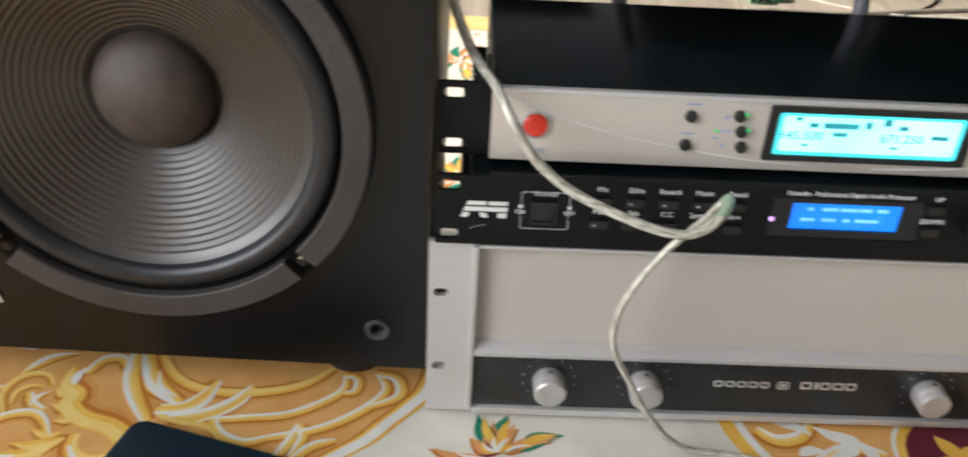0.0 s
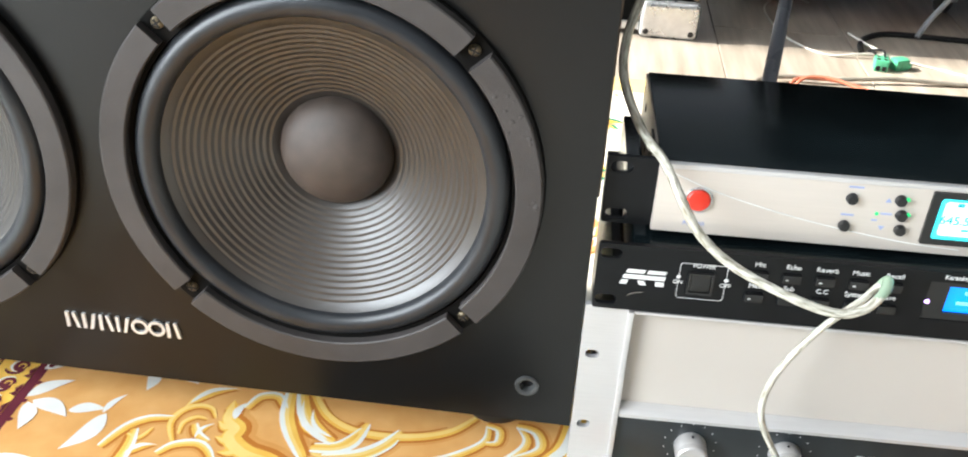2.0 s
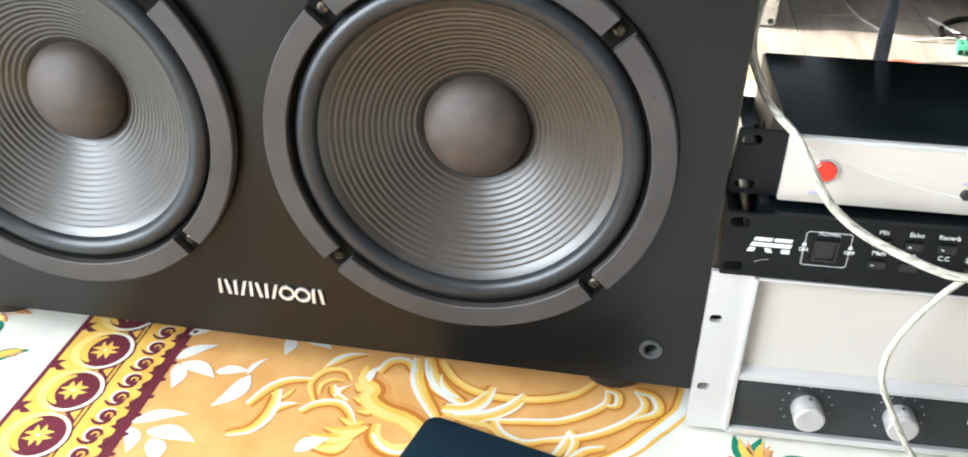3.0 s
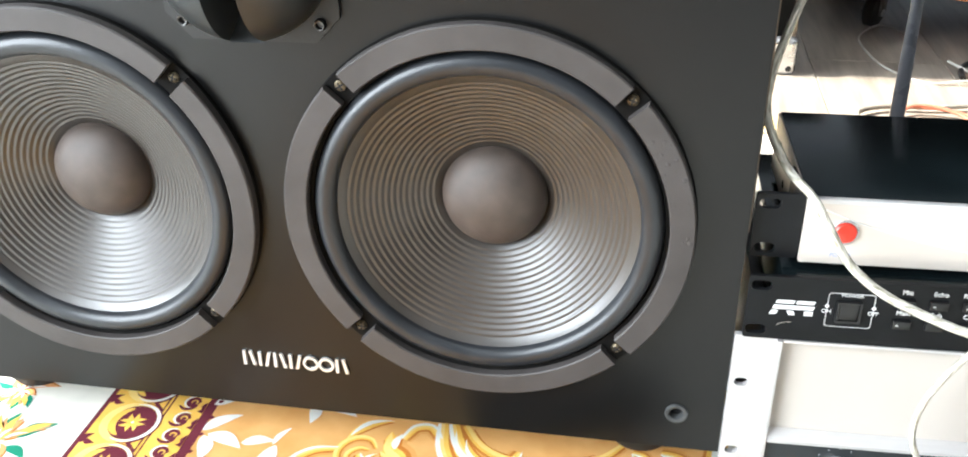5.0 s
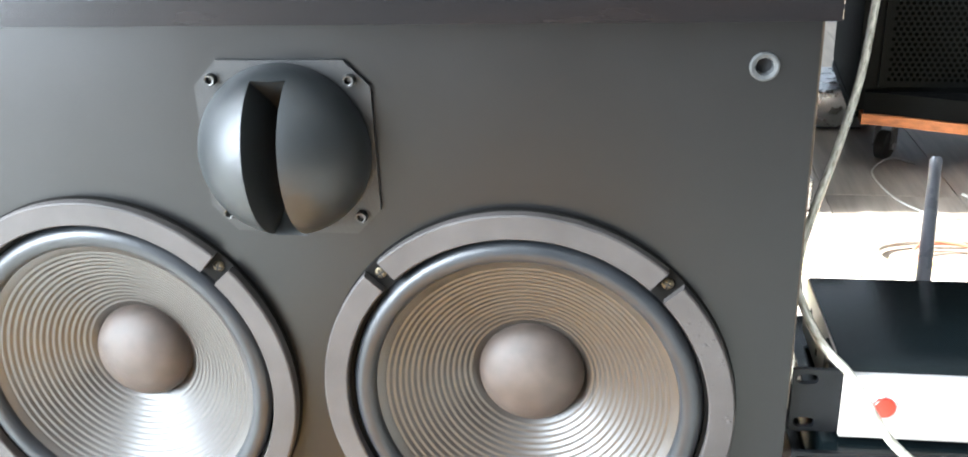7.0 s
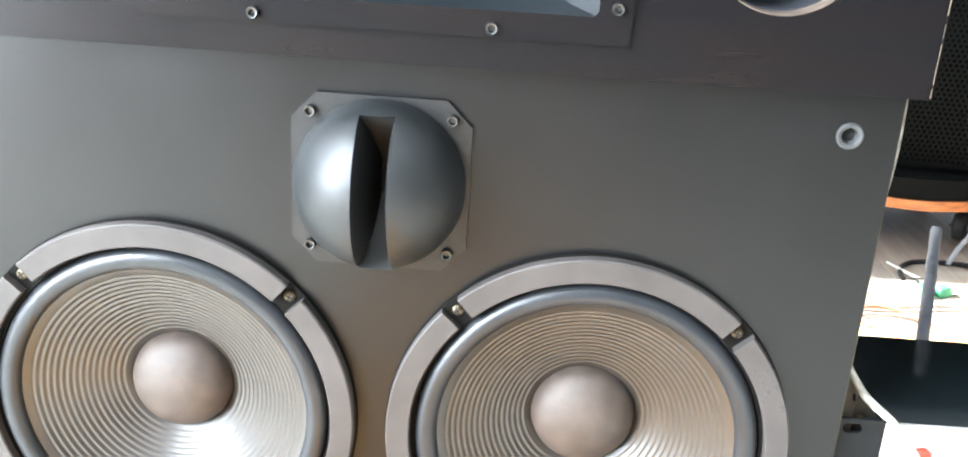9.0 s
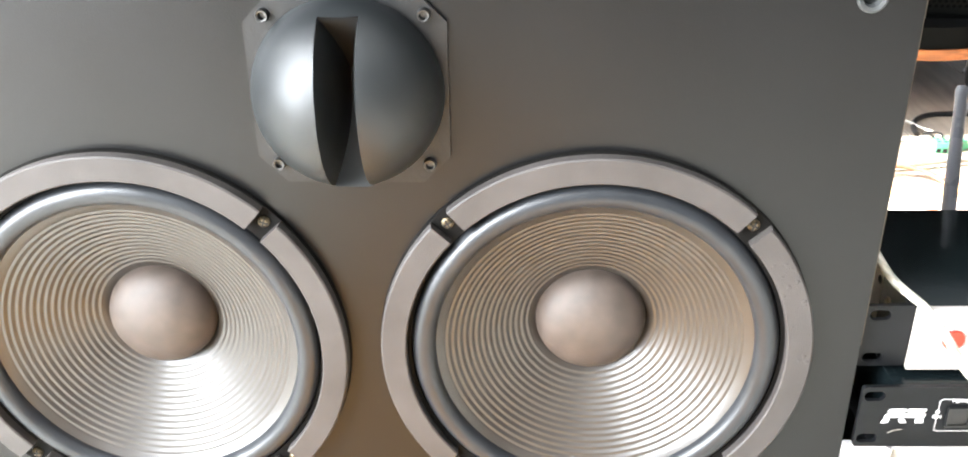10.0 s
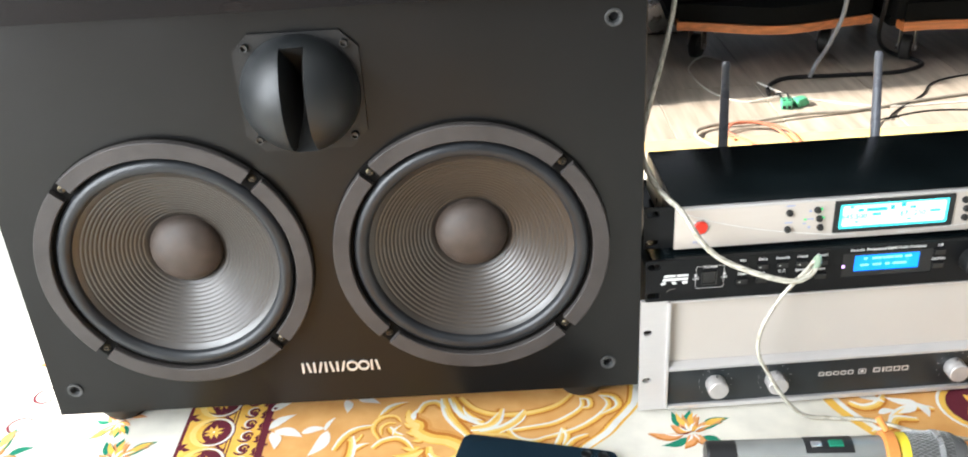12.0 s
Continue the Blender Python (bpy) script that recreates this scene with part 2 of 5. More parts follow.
def box(x0, x1, y0, y1, z0, z1, bevel=0.0, seg=2, bm=None):
    own = bmesh.new()
    bmesh.ops.create_cube(own, size=1)
    for v in own.verts:
        v.co = Vector((x0 + (v.co.x + 0.5) * (x1 - x0), y0 + (v.co.y + 0.5) * (y1 - y0), z0 + (v.co.z + 0.5) * (z1 - z0)))
    if bevel:
        bmesh.ops.bevel(own, geom=own.edges[:], offset=bevel, segments=seg, profile=0.6, affect='EDGES')
    if bm is None:
        return own
    return join(bm, own)


def join(bm, other):
    tmp = bpy.data.meshes.new("tmp")
    other.to_mesh(tmp)
    other.free()
    bm.from_mesh(tmp)
    bpy.data.meshes.remove(tmp)
    return bm


def lathe(profile, seg=48, a0=0.0, a1=360.0, bm=None):
    """Turns (radius, y) pairs round the y axis."""
    bm = bm or bmesh.new()
    full = abs(a1 - a0) >= 359.9
    n = seg if full else seg + 1
    rings = []
    for i in range(n):
        a = radians(a0 + (a1 - a0) * i / seg)
        rings.append([bm.verts.new((r * math.cos(a), y, r * math.sin(a))) for r, y in profile])
    for i in range(seg):
        p, q = rings[i], rings[(i + 1) % n]
        for j in range(len(profile) - 1):
            if profile[j][0] < 1e-6 and profile[j + 1][0] < 1e-6:
                continue
            bm.faces.new((p[j], p[j + 1], q[j + 1], q[j]))
    bmesh.ops.remove_doubles(bm, verts=bm.verts, dist=1e-6)
    if not full and abs(profile[0][0] - profile[-1][0]) < 1e-6 and abs(profile[0][1] - profile[-1][1]) < 1e-6:
        bmesh.ops.holes_fill(bm, edges=bm.edges[:], sides=40)
    return bm


def circle(cx, cz, r, n=64):
    return [(cx + r * math.cos(2 * math.pi * i / n), cz + r * math.sin(2 * math.pi * i / n)) for i in range(n)]


def rrect(x0, x1, z0, z1, r, n=5):
    pts = []
    for cx, cz, a in ((x1 - r, z1 - r, 0), (x0 + r, z1 - r, 90), (x0 + r, z0 + r, 180), (x1 - r, z0 + r, 270)):
        for i in range(n + 1):
            t = radians(a + 90 * i / n)
            pts.append((cx + r * math.cos(t), cz + r * math.sin(t)))
    return pts


def pierced(outline, holes, y0, y1, bevel=0.0):
    """A board in the xz plane from y0 (front) to y1 (back), with openings right through it."""
    bm = bmesh.new()
    edges = []
    for loop in (outline, *holes):
        vs = [bm.verts.new((x, y0, z)) for x, z in loop]
        edges += [bm.edges.new((vs[i], vs[(i + 1) % len(vs)])) for i in range(len(vs))]
    bmesh.ops.triangle_fill(bm, use_beauty=True, use_dissolve=True, edges=edges)
    for f in bm.faces:
        f.normal_update()
    got = bmesh.ops.extrude_face_region(bm, geom=bm.faces[:])
    for v in got["geom"]:
        if isinstance(v, bmesh.types.BMVert):
            v.co.y = y1
    return bm


def spline(pts, per=8, closed=False):
    out = []
    P = [Vector(p) for p in pts]
    for i in range(len(P) - 1):
        a, b, c, d = P[max(i - 1, 0)], P[i], P[i + 1], P[min(i + 2, len(P) - 1)]
        for k in range(per):
            t = k / per
            out.append(0.5 * ((2 * b) + (c - a) * t + (2 * a - 5 * b + 4 * c - d) * t * t + (3 * b - a - 3 * c + d) * t ** 3))
    out.append(P[-1])
    return out


def tube(pts, r, per=8, seg=10, taper=None):
    """A round cable through the points, with a UV map that counts lengths of its girth."""
    path = spline(pts, per)
    bm = bmesh.new()
    uv = bm.loops.layers.uv.new("UVMap")
    side = Vector((0, 0, 1))
    rings, run, dist = [], 0.0, []
    for i, p in enumerate(path):
        d = (path[min(i + 1, len(path) - 1)] - path[max(i - 1, 0)]).normalized()
        side = (side - d * side.dot(d))
        side = side.normalized() if side.length > 1e-4 else d.orthogonal().normalized()
        up = d.cross(side)
        rr = r * (taper(i / (len(path) - 1)) if taper else 1)
        rings.append([bm.verts.new(p + rr * (math.cos(2 * math.pi * k / seg) * side + math.sin(2 * math.pi * k / seg) * up)) for k in range(seg)])
        if i:
            run += (p - path[i - 1]).length
        dist.append(run / (2 * math.pi * r))
    for i in range(len(rings) - 1):
        for k in range(seg):
            f = bm.faces.new((rings[i][k], rings[i][(k + 1) % seg], rings[i + 1][(k + 1) % seg], rings[i + 1][k]))
            for lp, (a, b) in zip(f.loops, ((dist[i], k), (dist[i], k + 1), (dist[i + 1], k + 1), (dist[i + 1], k))):
                lp[uv].uv = (a, b / seg)
    bm.faces.new(rings[0])
    bm.faces.new(rings[-1])
    return bm


def words(text, size, x, y, z, material, parent, name="lettering", width=None, depth=0.0002):
    cu = bpy.data.curves.new("words", 'FONT')
    cu.body, cu.size, cu.align_x, cu.align_y, cu.extrude = text, size, 'CENTER', 'CENTER', depth
    tmp = bpy.data.objects.new("words", cu)
    scene.collection.objects.link(tmp)
    bpy.context.view_layer.update()
    me = bpy.data.meshes.new_from_object(tmp.evaluated_get(bpy.context.evaluated_depsgraph_get()))
    wide = max(tmp.dimensions.x, 1e-5)
    bpy.data.objects.remove(tmp)
    me.materials.clear()
    s = width / wide if width else 1.0
    me.transform(Matrix.Diagonal((s, 1, 1, 1)))
    me.name = name
    return part(name, me, material, parent, at=pose(x, y, z, 90, 0, 0))


# ---- room ----
X0, X1, Y0, Y1, ZC = -1.8, 3.0, -2.8, 2.4, 2.6


def struct(name, bm, material, label):
    return tagged(part(name, bm, material), label, name.rstrip("_0123456789").split("_")[0], kind="structure")


floor = struct("floor", box(X0 - 0.2, X1 + 0.2, Y0 - 0.2, Y1 + 0.2, -0.1, -0.0135), M_UNDER, "grey-brown oak laminate floor of a living room")
struct("ceiling", box(X0, X1, Y0, Y1, ZC, ZC + 0.15), M_CEIL, "plain white painted ceiling")
struct("wall_north", box(X0 - 0.2, X1 + 0.2, Y1, Y1 + 0.15, -0.1, ZC + 0.15), M_WALL, "plain off-white painted wall")
struct("wall_south", box(X0 - 0.2, X1 + 0.2, Y0 - 0.15, Y0, -0.1, ZC + 0.15), M_WALLDARK, "plain unseen wall, darkened to cut its bounced light and reflections")
struct("wall_east", box(X1, X1 + 0.2, Y0, Y1, -0.1, ZC + 0.15), M_WALLDARK, "plain unseen wall, darkened to cut its bounced light and reflections")
# the window wall: two openings
WIN = ((-2.4, -0.7, 0.02), (-0.06, 0.845, 0.85))
HEAD = 2.2
wall_bm = pierced([(Y0, -0.1), (Y1, -0.1), (Y1, ZC + 0.15), (Y0, ZC + 0.15)],
                  [[(a, z), (b, z), (b, HEAD), (a, HEAD)] for a, b, z in WIN], -0.1, 0.1)
wall_bm.transform(Matrix.Translation((X0 - 0.1, 0, 0)) @ Matrix.Rotation(radians(90), 4, 'Z'))
struct("wall_west", wall_bm, M_WALL, "off-white painted wall with two window openings")
for i, (a, b, SILL) in enumerate(WIN):
    w = thing("window_%d" % (i + 1), (X0 - 0.1, 0, 0), "white framed window letting in daylight" if i else "white framed glass door opening letting in daylight", "window", kind="structure")
    for nm, args in (("sill", (0.0, 0.16, a - 0.03, b + 0.03, SILL - 0.03, SILL)), ("head", (-0.03, 0.03, a, b, HEAD - 0.03, HEAD)),
                     ("jamb", (-0.03, 0.03, a, a + 0.03, SILL, HEAD - 0.03)), ("jamb", (-0.03, 0.03, b - 0.03, b, SILL, HEAD - 0.03))):
        part(nm, box(*args, bevel=0.004), M_FRAME, w)

# Added out of view to keep direct sun from entering by the glass door.
struct("wall_outside", box(-3.3, -3.15, -3.6, -0.62, -0.1, 4.2), M_WALL, "added unseen wall that keeps direct sun out of the glass door")

# ---- printed cloth on the floor ----
cloth = tagged(part("floor_cloth", box(-1.25, 1.15, -1.05, 0.70, -0.0015, 0.0), M_CREAMCLOTH),
               "cream cotton cloth with printed gold scrolls and flowers on the floor", "cloth")
INKS = {"field": (M_TAN, 0), "shade": (M_SHADE, 1), "maroon": (M_MAROON, 2), "rust": (M_RUST, 3), "gold": (M_GOLD, 4), "honey": (M_HONEY, 5), "green": (M_TEAL, 6),
        "white": (M_WHITEPRINT, 7), "peach": (M_PEACH, 8), "maroon_top": (M_MAROON, 9), "gold_top": (M_GOLD, 10), "white_top": (M_WHITEPRINT, 11), "hem": (M_HEM, 12)}
NOW = {}


def motif(name):
    """Starts a printed motif; what is drawn until the next call belongs to it."""
    done()
    NOW.update(bm=bmesh.new(), name=name, count=NOW.get("count", 0) + 1, lift=0)


def done():
    if NOW.get("bm"):
        bm = NOW["bm"]
        for f in bm.faces:
            f.normal_update()
            if f.normal.z < 0:
                f.normal_flip()
        me = bpy.data.meshes.new(NOW["name"])
        bm.to_mesh(me)
        bm.free()
        for m, _ in INKS.values():
            me.materials.append(m)
        part(NOW["name"], me, None, cloth)
        NOW["bm"] = None


def level_of(key):
    NOW["lift"] += 1
    return 0.00005 + INKS[key][1] * 0.00005 + ((NOW["count"] * 3 + NOW["lift"]) % 24) * 0.000002


def fill(key, pts):
    bm, level = NOW["bm"], level_of(key)
    f = bm.faces.new([bm.verts.new((x, y, level)) for x, y in pts])
    f.material_index = INKS[key][1]
    if len(pts) > 4:
        bmesh.ops.triangulate(bm, faces=[f])


def stroke(key, pts, w, tip=0.15, per=7, off=0.0):
    """A brush stroke that swells and tapers along a curve."""
    bm, level = NOW["bm"], level_of(key)
    path = spline([(x, y, 0) for x, y in pts], per)
    n = len(path) - 1
    prev = None
    for i, p in enumerate(path):
        d = (path[min(i + 1, n)] - path[max(i - 1, 0)])
        s = Vector((-d.y, d.x, 0)).normalized()
        t = i / n
        h = w * 0.5 * (tip + (1 - tip) * math.sin(math.pi * min(1, 0.08 + 0.92 * t)) ** 0.7)
        c = p + s * off
        z = level + i * 0.0000003
        row = (bm.verts.new((c.x + s.x * h, c.y + s.y * h, z)), bm.verts.new((c.x - s.x * h, c.y - s.y * h, z)))
        if prev:
            bm.faces.new((prev[0], prev[1], row[1], row[0])).material_index = INKS[key][1]
        prev = row


def scroll(pts, w, tip=0.12, flip=1, lit=True):
    """A gold acanthus scroll: ochre shadow, rust line along one edge, white light along the other."""
    motif("printed_scroll")
    stroke("shade", pts, w * 1.4, tip, off=-w * 0.40 * flip)
    stroke("rust", pts, w * 1.14, tip, off=-w * 0.22 * flip)
    stroke("gold", pts, w, tip)
    stroke("honey", pts, w * 0.55, tip, off=w * 0.12 * flip)
    if lit:
        stroke("white", pts, w * 0.36, tip, off=w * 0.30 * flip)


def pale_leaf(x0, y0, x1, y1, wd, bend=0.2):
    """A plain white leaf from its root to its tip."""
    motif("printed_leaf")
    leaf("white", x0, y0, math.hypot(x1 - x0, y1 - y0), wd, math.degrees(math.atan2(y1 - y0, x1 - x0)), bend)


def arc_ink(key, cx, cy, r0, r1, a0, a1, n=20, squash=1.0):
    """Part of a printed ring, thinning to both ends."""
    bm, level = NOW["bm"], level_of(key)
    prev = None
    for i in range(n + 1):
        a, m = radians(a0 + (a1 - a0) * i / n), (r0 + r1) / 2
        h = (r1 - r0) / 2 * (0.15 + 0.85 * math.sin(math.pi * i / n) ** 0.6)
        row = [bm.verts.new((cx + r * math.cos(a), cy + r * squash * math.sin(a), level)) for r in (m - h, m + h)]
        if prev:
            bm.faces.new((prev[0], prev[1], row[1], row[0])).material_index = INKS[key][1]
        prev = row


def flame(x0, y0, x1, y1, wd, bend=0.3, key="white"):
    """A pointed leaf from its root to its tip: rust shadow, gold body, pale light."""
    motif("printed_leaf")
    ln, an = math.hypot(x1 - x0, y1 - y0), math.degrees(math.atan2(y1 - y0, x1 - x0))
    leaf("rust", x0, y0 - wd * 0.20, ln, wd * 1.12, an, bend)
    leaf("gold", x0, y0, ln, wd, an, bend)
    leaf(key, x0, y0, ln, wd * 0.5, an, bend * 1.25)


def leaf(key, x, y, length, width, ang, bend=0.25):
    a = radians(ang)
    n = 9
    c, s = math.cos(a), math.sin(a)
    up, dn = [], []
    for i in range(n + 1):
        t = i / n
        h = width * 0.5 * math.sin(math.pi * t ** 0.75)
        cy = bend * length * math.sin(math.pi * t) * 0.5
        px = t * length
        up.append((x + c * px - s * (cy + h), y + s * px + c * (cy + h)))
        dn.append((x + c * px - s * (cy - h), y + s * px + c * (cy - h)))
    fill(key, up + dn[-2:0:-1])


def ring_ink(key, cx, cy, r0, r1, n=28, squash=1.0):
    bm, level = NOW["bm"], level_of(key)
    a = [(bm.verts.new((cx + r0 * math.cos(2 * math.pi * i / n), cy + r0 * squash * math.sin(2 * math.pi * i / n), level)),
          bm.verts.new((cx + r1 * math.cos(2 * math.pi * i / n), cy + r1 * squash * math.sin(2 * math.pi * i / n), level))) for i in range(n)]
    for i in range(n):
        p, q = a[i], a[(i + 1) % n]
        bm.faces.new((p[0], p[1], q[1], q[0])).material_index = INKS[key][1]


def disc_ink(key, cx, cy, r, squash=1.0, n=22):
    fill(key, [(cx + r * math.cos(2 * math.pi * i / n), cy + r * squash * math.sin(2 * math.pi * i / n)) for i in range(n)])


def curl(cx, cy, r, turns, a0, w, sense=1):
    scroll([(cx + r * (1 - 0.72 * k / 12) * math.cos(radians(a0) + sense * turns * 2 * math.pi * k / 12),
             cy + r * (1 - 0.72 * k / 12) * math.sin(radians(a0) + sense * turns * 2 * math.pi * k / 12)) for k in range(13)], w)


# tan field with a sweeping right-hand edge
edge = spline([(0.045, -0.30, 0), (0.050, -0.16, 0), (0.062, -0.085, 0), (0.098, -0.046, 0), (0.118, -0.028, 0), (0.137, -0.002, 0), (0.154, 0.025, 0), (0.160, 0.12, 0), (0.13, 0.24, 0), (0.06, 0.36, 0)], 6)
motif("printed_field")
fill("field", [(-0.2235, -0.90), (0.03, -0.90)] + [(p.x, p.y) for p in edge] + [(-0.05, 0.42), (-0.2235, 0.42)])
motif("printed_edging")
stroke("rust", [(p.x - 0.003, p.y) for p in edge[::4]], 0.003, 0.8)
motif("printed_edging")
stroke("gold", [(p.x, p.y) for p in edge[::4]], 0.0045, 0.8)
motif("printed_edging")
stroke("white", [(p.x + 0.005, p.y) for p in edge[::4]], 0.007, 0.8)
motif("printed_edging")
stroke("gold", [(p.x + 0.0105, p.y) for p in edge[::4]], 0.0035, 0.8)

# border band: maroon rails, gold ground, medallions and a row of curls
bx0, bx1 = -0.3135, -0.2230
for key, xa, xb in (("maroon", bx0, bx1), ("gold", bx0 + 0.004, -0.2606), ("gold", -0.2592, bx1 - 0.008)):
    motif("printed_band")
    fill(key, [(xa, -0.95), (xb, -0.95), (xb, 0.66), (xa, 0.66)])
for k in range(-13, 21):
    cx, cy = -0.2800, 0.004 - 0.0467 * k
    motif("printed_medallion")
    arc_ink("honey", cx, cy, 0.0165, 0.0250, 70, 290)
    disc_ink("maroon_top", cx, cy, 0.0180, 1.08)
    arc_ink("gold_top", cx, cy, 0.0120, 0.0182, 110, 250, squash=1.08)
    arc_ink("white_top", cx, cy, 0.0182, 0.0212, -115, 105, squash=1.06)
    arc_ink("maroon_top", cx, cy, 0.0212, 0.0224, -100, 90, squash=1.06)
    for q in range(4):
        for d in (-15, 15):
            leaf("gold_top", cx, cy, 0.0108, 0.0040, 12 + 90 * q + d, d * 0.014)
    disc_ink("white_top", cx, cy, 0.0013)
    mid = cy - 0.0234
    fill("maroon_top", [(-0.2625, mid + 0.011), (-0.2625, mid - 0.009), (-0.2745, mid + 0.001)])
    fill("gold_top", [(-0.2637, mid + 0.006), (-0.2637, mid - 0.005), (-0.2700, mid + 0.001)])
    leaf("maroon_top", -0.3085, mid - 0.004, 0.013, 0.006, 60, 0.5)
    leaf("maroon_top", -0.3070, mid + 0.001, 0.010, 0.005, -20, -0.4)
for k in range(-31, 50):
    cx, cy = -0.2430, 0.034 - 0.0193 * k
    motif("printed_curl")
    disc_ink("maroon_top", cx, cy, 0.0058, 1.05)
    stroke("maroon_top", [(cx + 0.004, cy - 0.003), (cx + 0.001, cy - 0.0075), (cx - 0.005, cy - 0.0085), (cx - 0.010, cy - 0.005)], 0.0030, 0.2)
    arc_ink("white_top", cx, cy, 0.0060, 0.0078, 60, 270)
    arc_ink("gold_top", cx + 0.0006, cy, 0.0016, 0.0030, -60, 220)
    leaf("gold_top", cx + 0.0065, cy - 0.006, 0.008, 0.003, 75, 0.5)
    fill("maroon_top", [(-0.2312, cy + 0.002), (-0.2350, cy - 0.0035), (-0.2335, cy - 0.0075), (-0.2365, cy - 0.0100), (-0.2312, cy - 0.0120)])
    leaf("maroon_top", bx1 - 0.001, cy + 0.003, 0.005, 0.004, 30, 0)

# white leaves beside the band
for q in ((-0.223, 0.004, -0.198, 0.026, 0.011), (-0.217, 0.001, -0.186, -0.011, 0.013), (-0.219, -0.001, -0.212, -0.028, 0.012), (-0.188, -0.005, -0.163, 0.001, 0.010), (-0.164, -0.003, -0.155, 0.018, 0.005),
          (-0.161, -0.003, -0.177, -0.041, 0.014), (-0.147, 0.046, -0.144, 0.024, 0.010), (-0.134, 0.045, -0.110, 0.037, 0.009), (-0.224, -0.066, -0.188, -0.051, 0.011), (-0.210, -0.072, -0.173, -0.076, 0.014),
          (-0.203, -0.078, -0.192, -0.100, 0.014), (-0.222, -0.070, -0.214, -0.094, 0.011), (-0.226, 0.034, -0.206, 0.046, 0.010), (-0.215, -0.130, -0.175, -0.112, 0.014), (-0.200, 0.09, -0.157, 0.115, 0.015)):
    pale_leaf(*q)
# scrolls, from the leaves to the tall stem
scroll([(-0.151, -0.034), (-0.143, -0.014), (-0.131, -0.003), (-0.114, 0.000)], 0.0075)
scroll([(-0.136, -0.014), (-0.133, -0.030), (-0.134, -0.045), (-0.141, -0.058), (-0.156, -0.064)], 0.0085, flip=1)
scroll([(-0.139, -0.019), (-0.130, -0.022), (-0.124, -0.011)], 0.0040, lit=False)
flame(-0.133, -0.038, -0.115, -0.026, 0.008)
scroll([(-0.106, -0.022), (-0.114, -0.006), (-0.112, 0.007), (-0.103, 0.015), (-0.092, 0.014), (-0.086, 0.005)], 0.0055, flip=1, lit=False)
scroll([(-0.105, -0.014), (-0.106, -0.003), (-0.099, 0.004), (-0.091, 0.003)], 0.0040, flip=1, lit=False)
scroll([(-0.112, -0.034), (-0.104, -0.024), (-0.090, -0.020), (-0.080, -0.026), (-0.072, -0.040)], 0.0070)
scroll([(-0.098, -0.003), (-0.092, -0.012), (-0.083, -0.018)], 0.0065)
flame(-0.093, -0.016, -0.084, 0.000, 0.006)
flame(-0.109, 0.016, -0.079, 0.037, 0.009)
scroll([(-0.110, 0.012), (-0.106, 0.024), (-0.099, 0.034)], 0.0040, lit=False)
# the tall stem that loops round at its foot
scroll([(-0.077, 0.018), (-0.076, 0.006), (-0.068, -0.002), (-0.069, -0.012), (-0.056, -0.023), (-0.037, -0.029), (-0.023, -0.041), (-0.026, -0.054), (-0.041, -0.058), (-0.053, -0.050), (-0.056, -0.036)], 0.0140, 0.35, -1, lit=False)
for q in ((-0.072, 0.010, -0.079, 0.025, 0.010), (-0.070, -0.002, -0.083, 0.003, 0.009), (-0.066, -0.012, -0.080, -0.012, 0.009), (-0.060, -0.020, -0.074, -0.026, 0.008)):
    flame(*q, key="honey")
pale_leaf(-0.073, 0.006, -0.070, 0.024, 0.006)
scroll([(-0.068, 0.018), (-0.062, 0.032), (-0.050, 0.034), (-0.042, 0.022)], 0.0075, 0.3)
motif("printed_scroll")
stroke("white", [(-0.056, -0.046), (-0.049, -0.056), (-0.038, -0.061), (-0.027, -0.058)], 0.0035, 0.2)
for q in ((-0.060, -0.040, -0.092, -0.046, 0.011), (-0.064, -0.046, -0.101, -0.054, 0.011), (-0.068, -0.054, -0.096, -0.066, 0.012), (-0.064, -0.036, -0.084, -0.034, 0.008)):
    flame(*q, key="honey")
pale_leaf(-0.104, -0.072, -0.084, -0.056, 0.012)

# the fan of long bands under the cabinet
scroll([(-0.042, 0.040), (-0.039, 0.017), (-0.031, -0.001), (-0.016, -0.022)], 0.0105, 0.4, -1)
scroll([(-0.034, 0.041), (-0.027, 0.020), (-0.014, 0.004), (0.000, -0.004)], 0.0105, 0.4, -1)
flame(-0.004, -0.003, -0.031, 0.034, 0.011)
flame(-0.002, 0.000, -0.022, 0.026, 0.007)
scroll([(-0.025, 0.040), (-0.011, 0.021), (0.007, 0.010), (0.031, 0.007), (0.058, 0.011), (0.078, 0.020), (0.093, 0.036)], 0.0075, 0.5, lit=False)
motif("printed_scroll")
stroke("rust", [(-0.018, 0.037), (-0.006, 0.021), (0.010, 0.0135), (0.031, 0.0115), (0.057, 0.0155), (0.074, 0.023)], 0.0018, 0.5)
scroll([(-0.014, -0.012), (0.004, -0.010), (0.014, -0.001), (0.018, 0.018)], 0.0100, flip=-1)
scroll([(-0.012, -0.009), (0.002, -0.006), (0.010, 0.002), (0.017, 0.012)], 0.0050)
scroll([(-0.004, -0.020), (0.018, -0.013), (0.033, -0.002), (0.044, 0.013)], 0.0100)
scroll([(0.014, -0.020), (0.028, -0.012), (0.038, -0.002), (0.042, 0.006)], 0.0050, flip=-1)
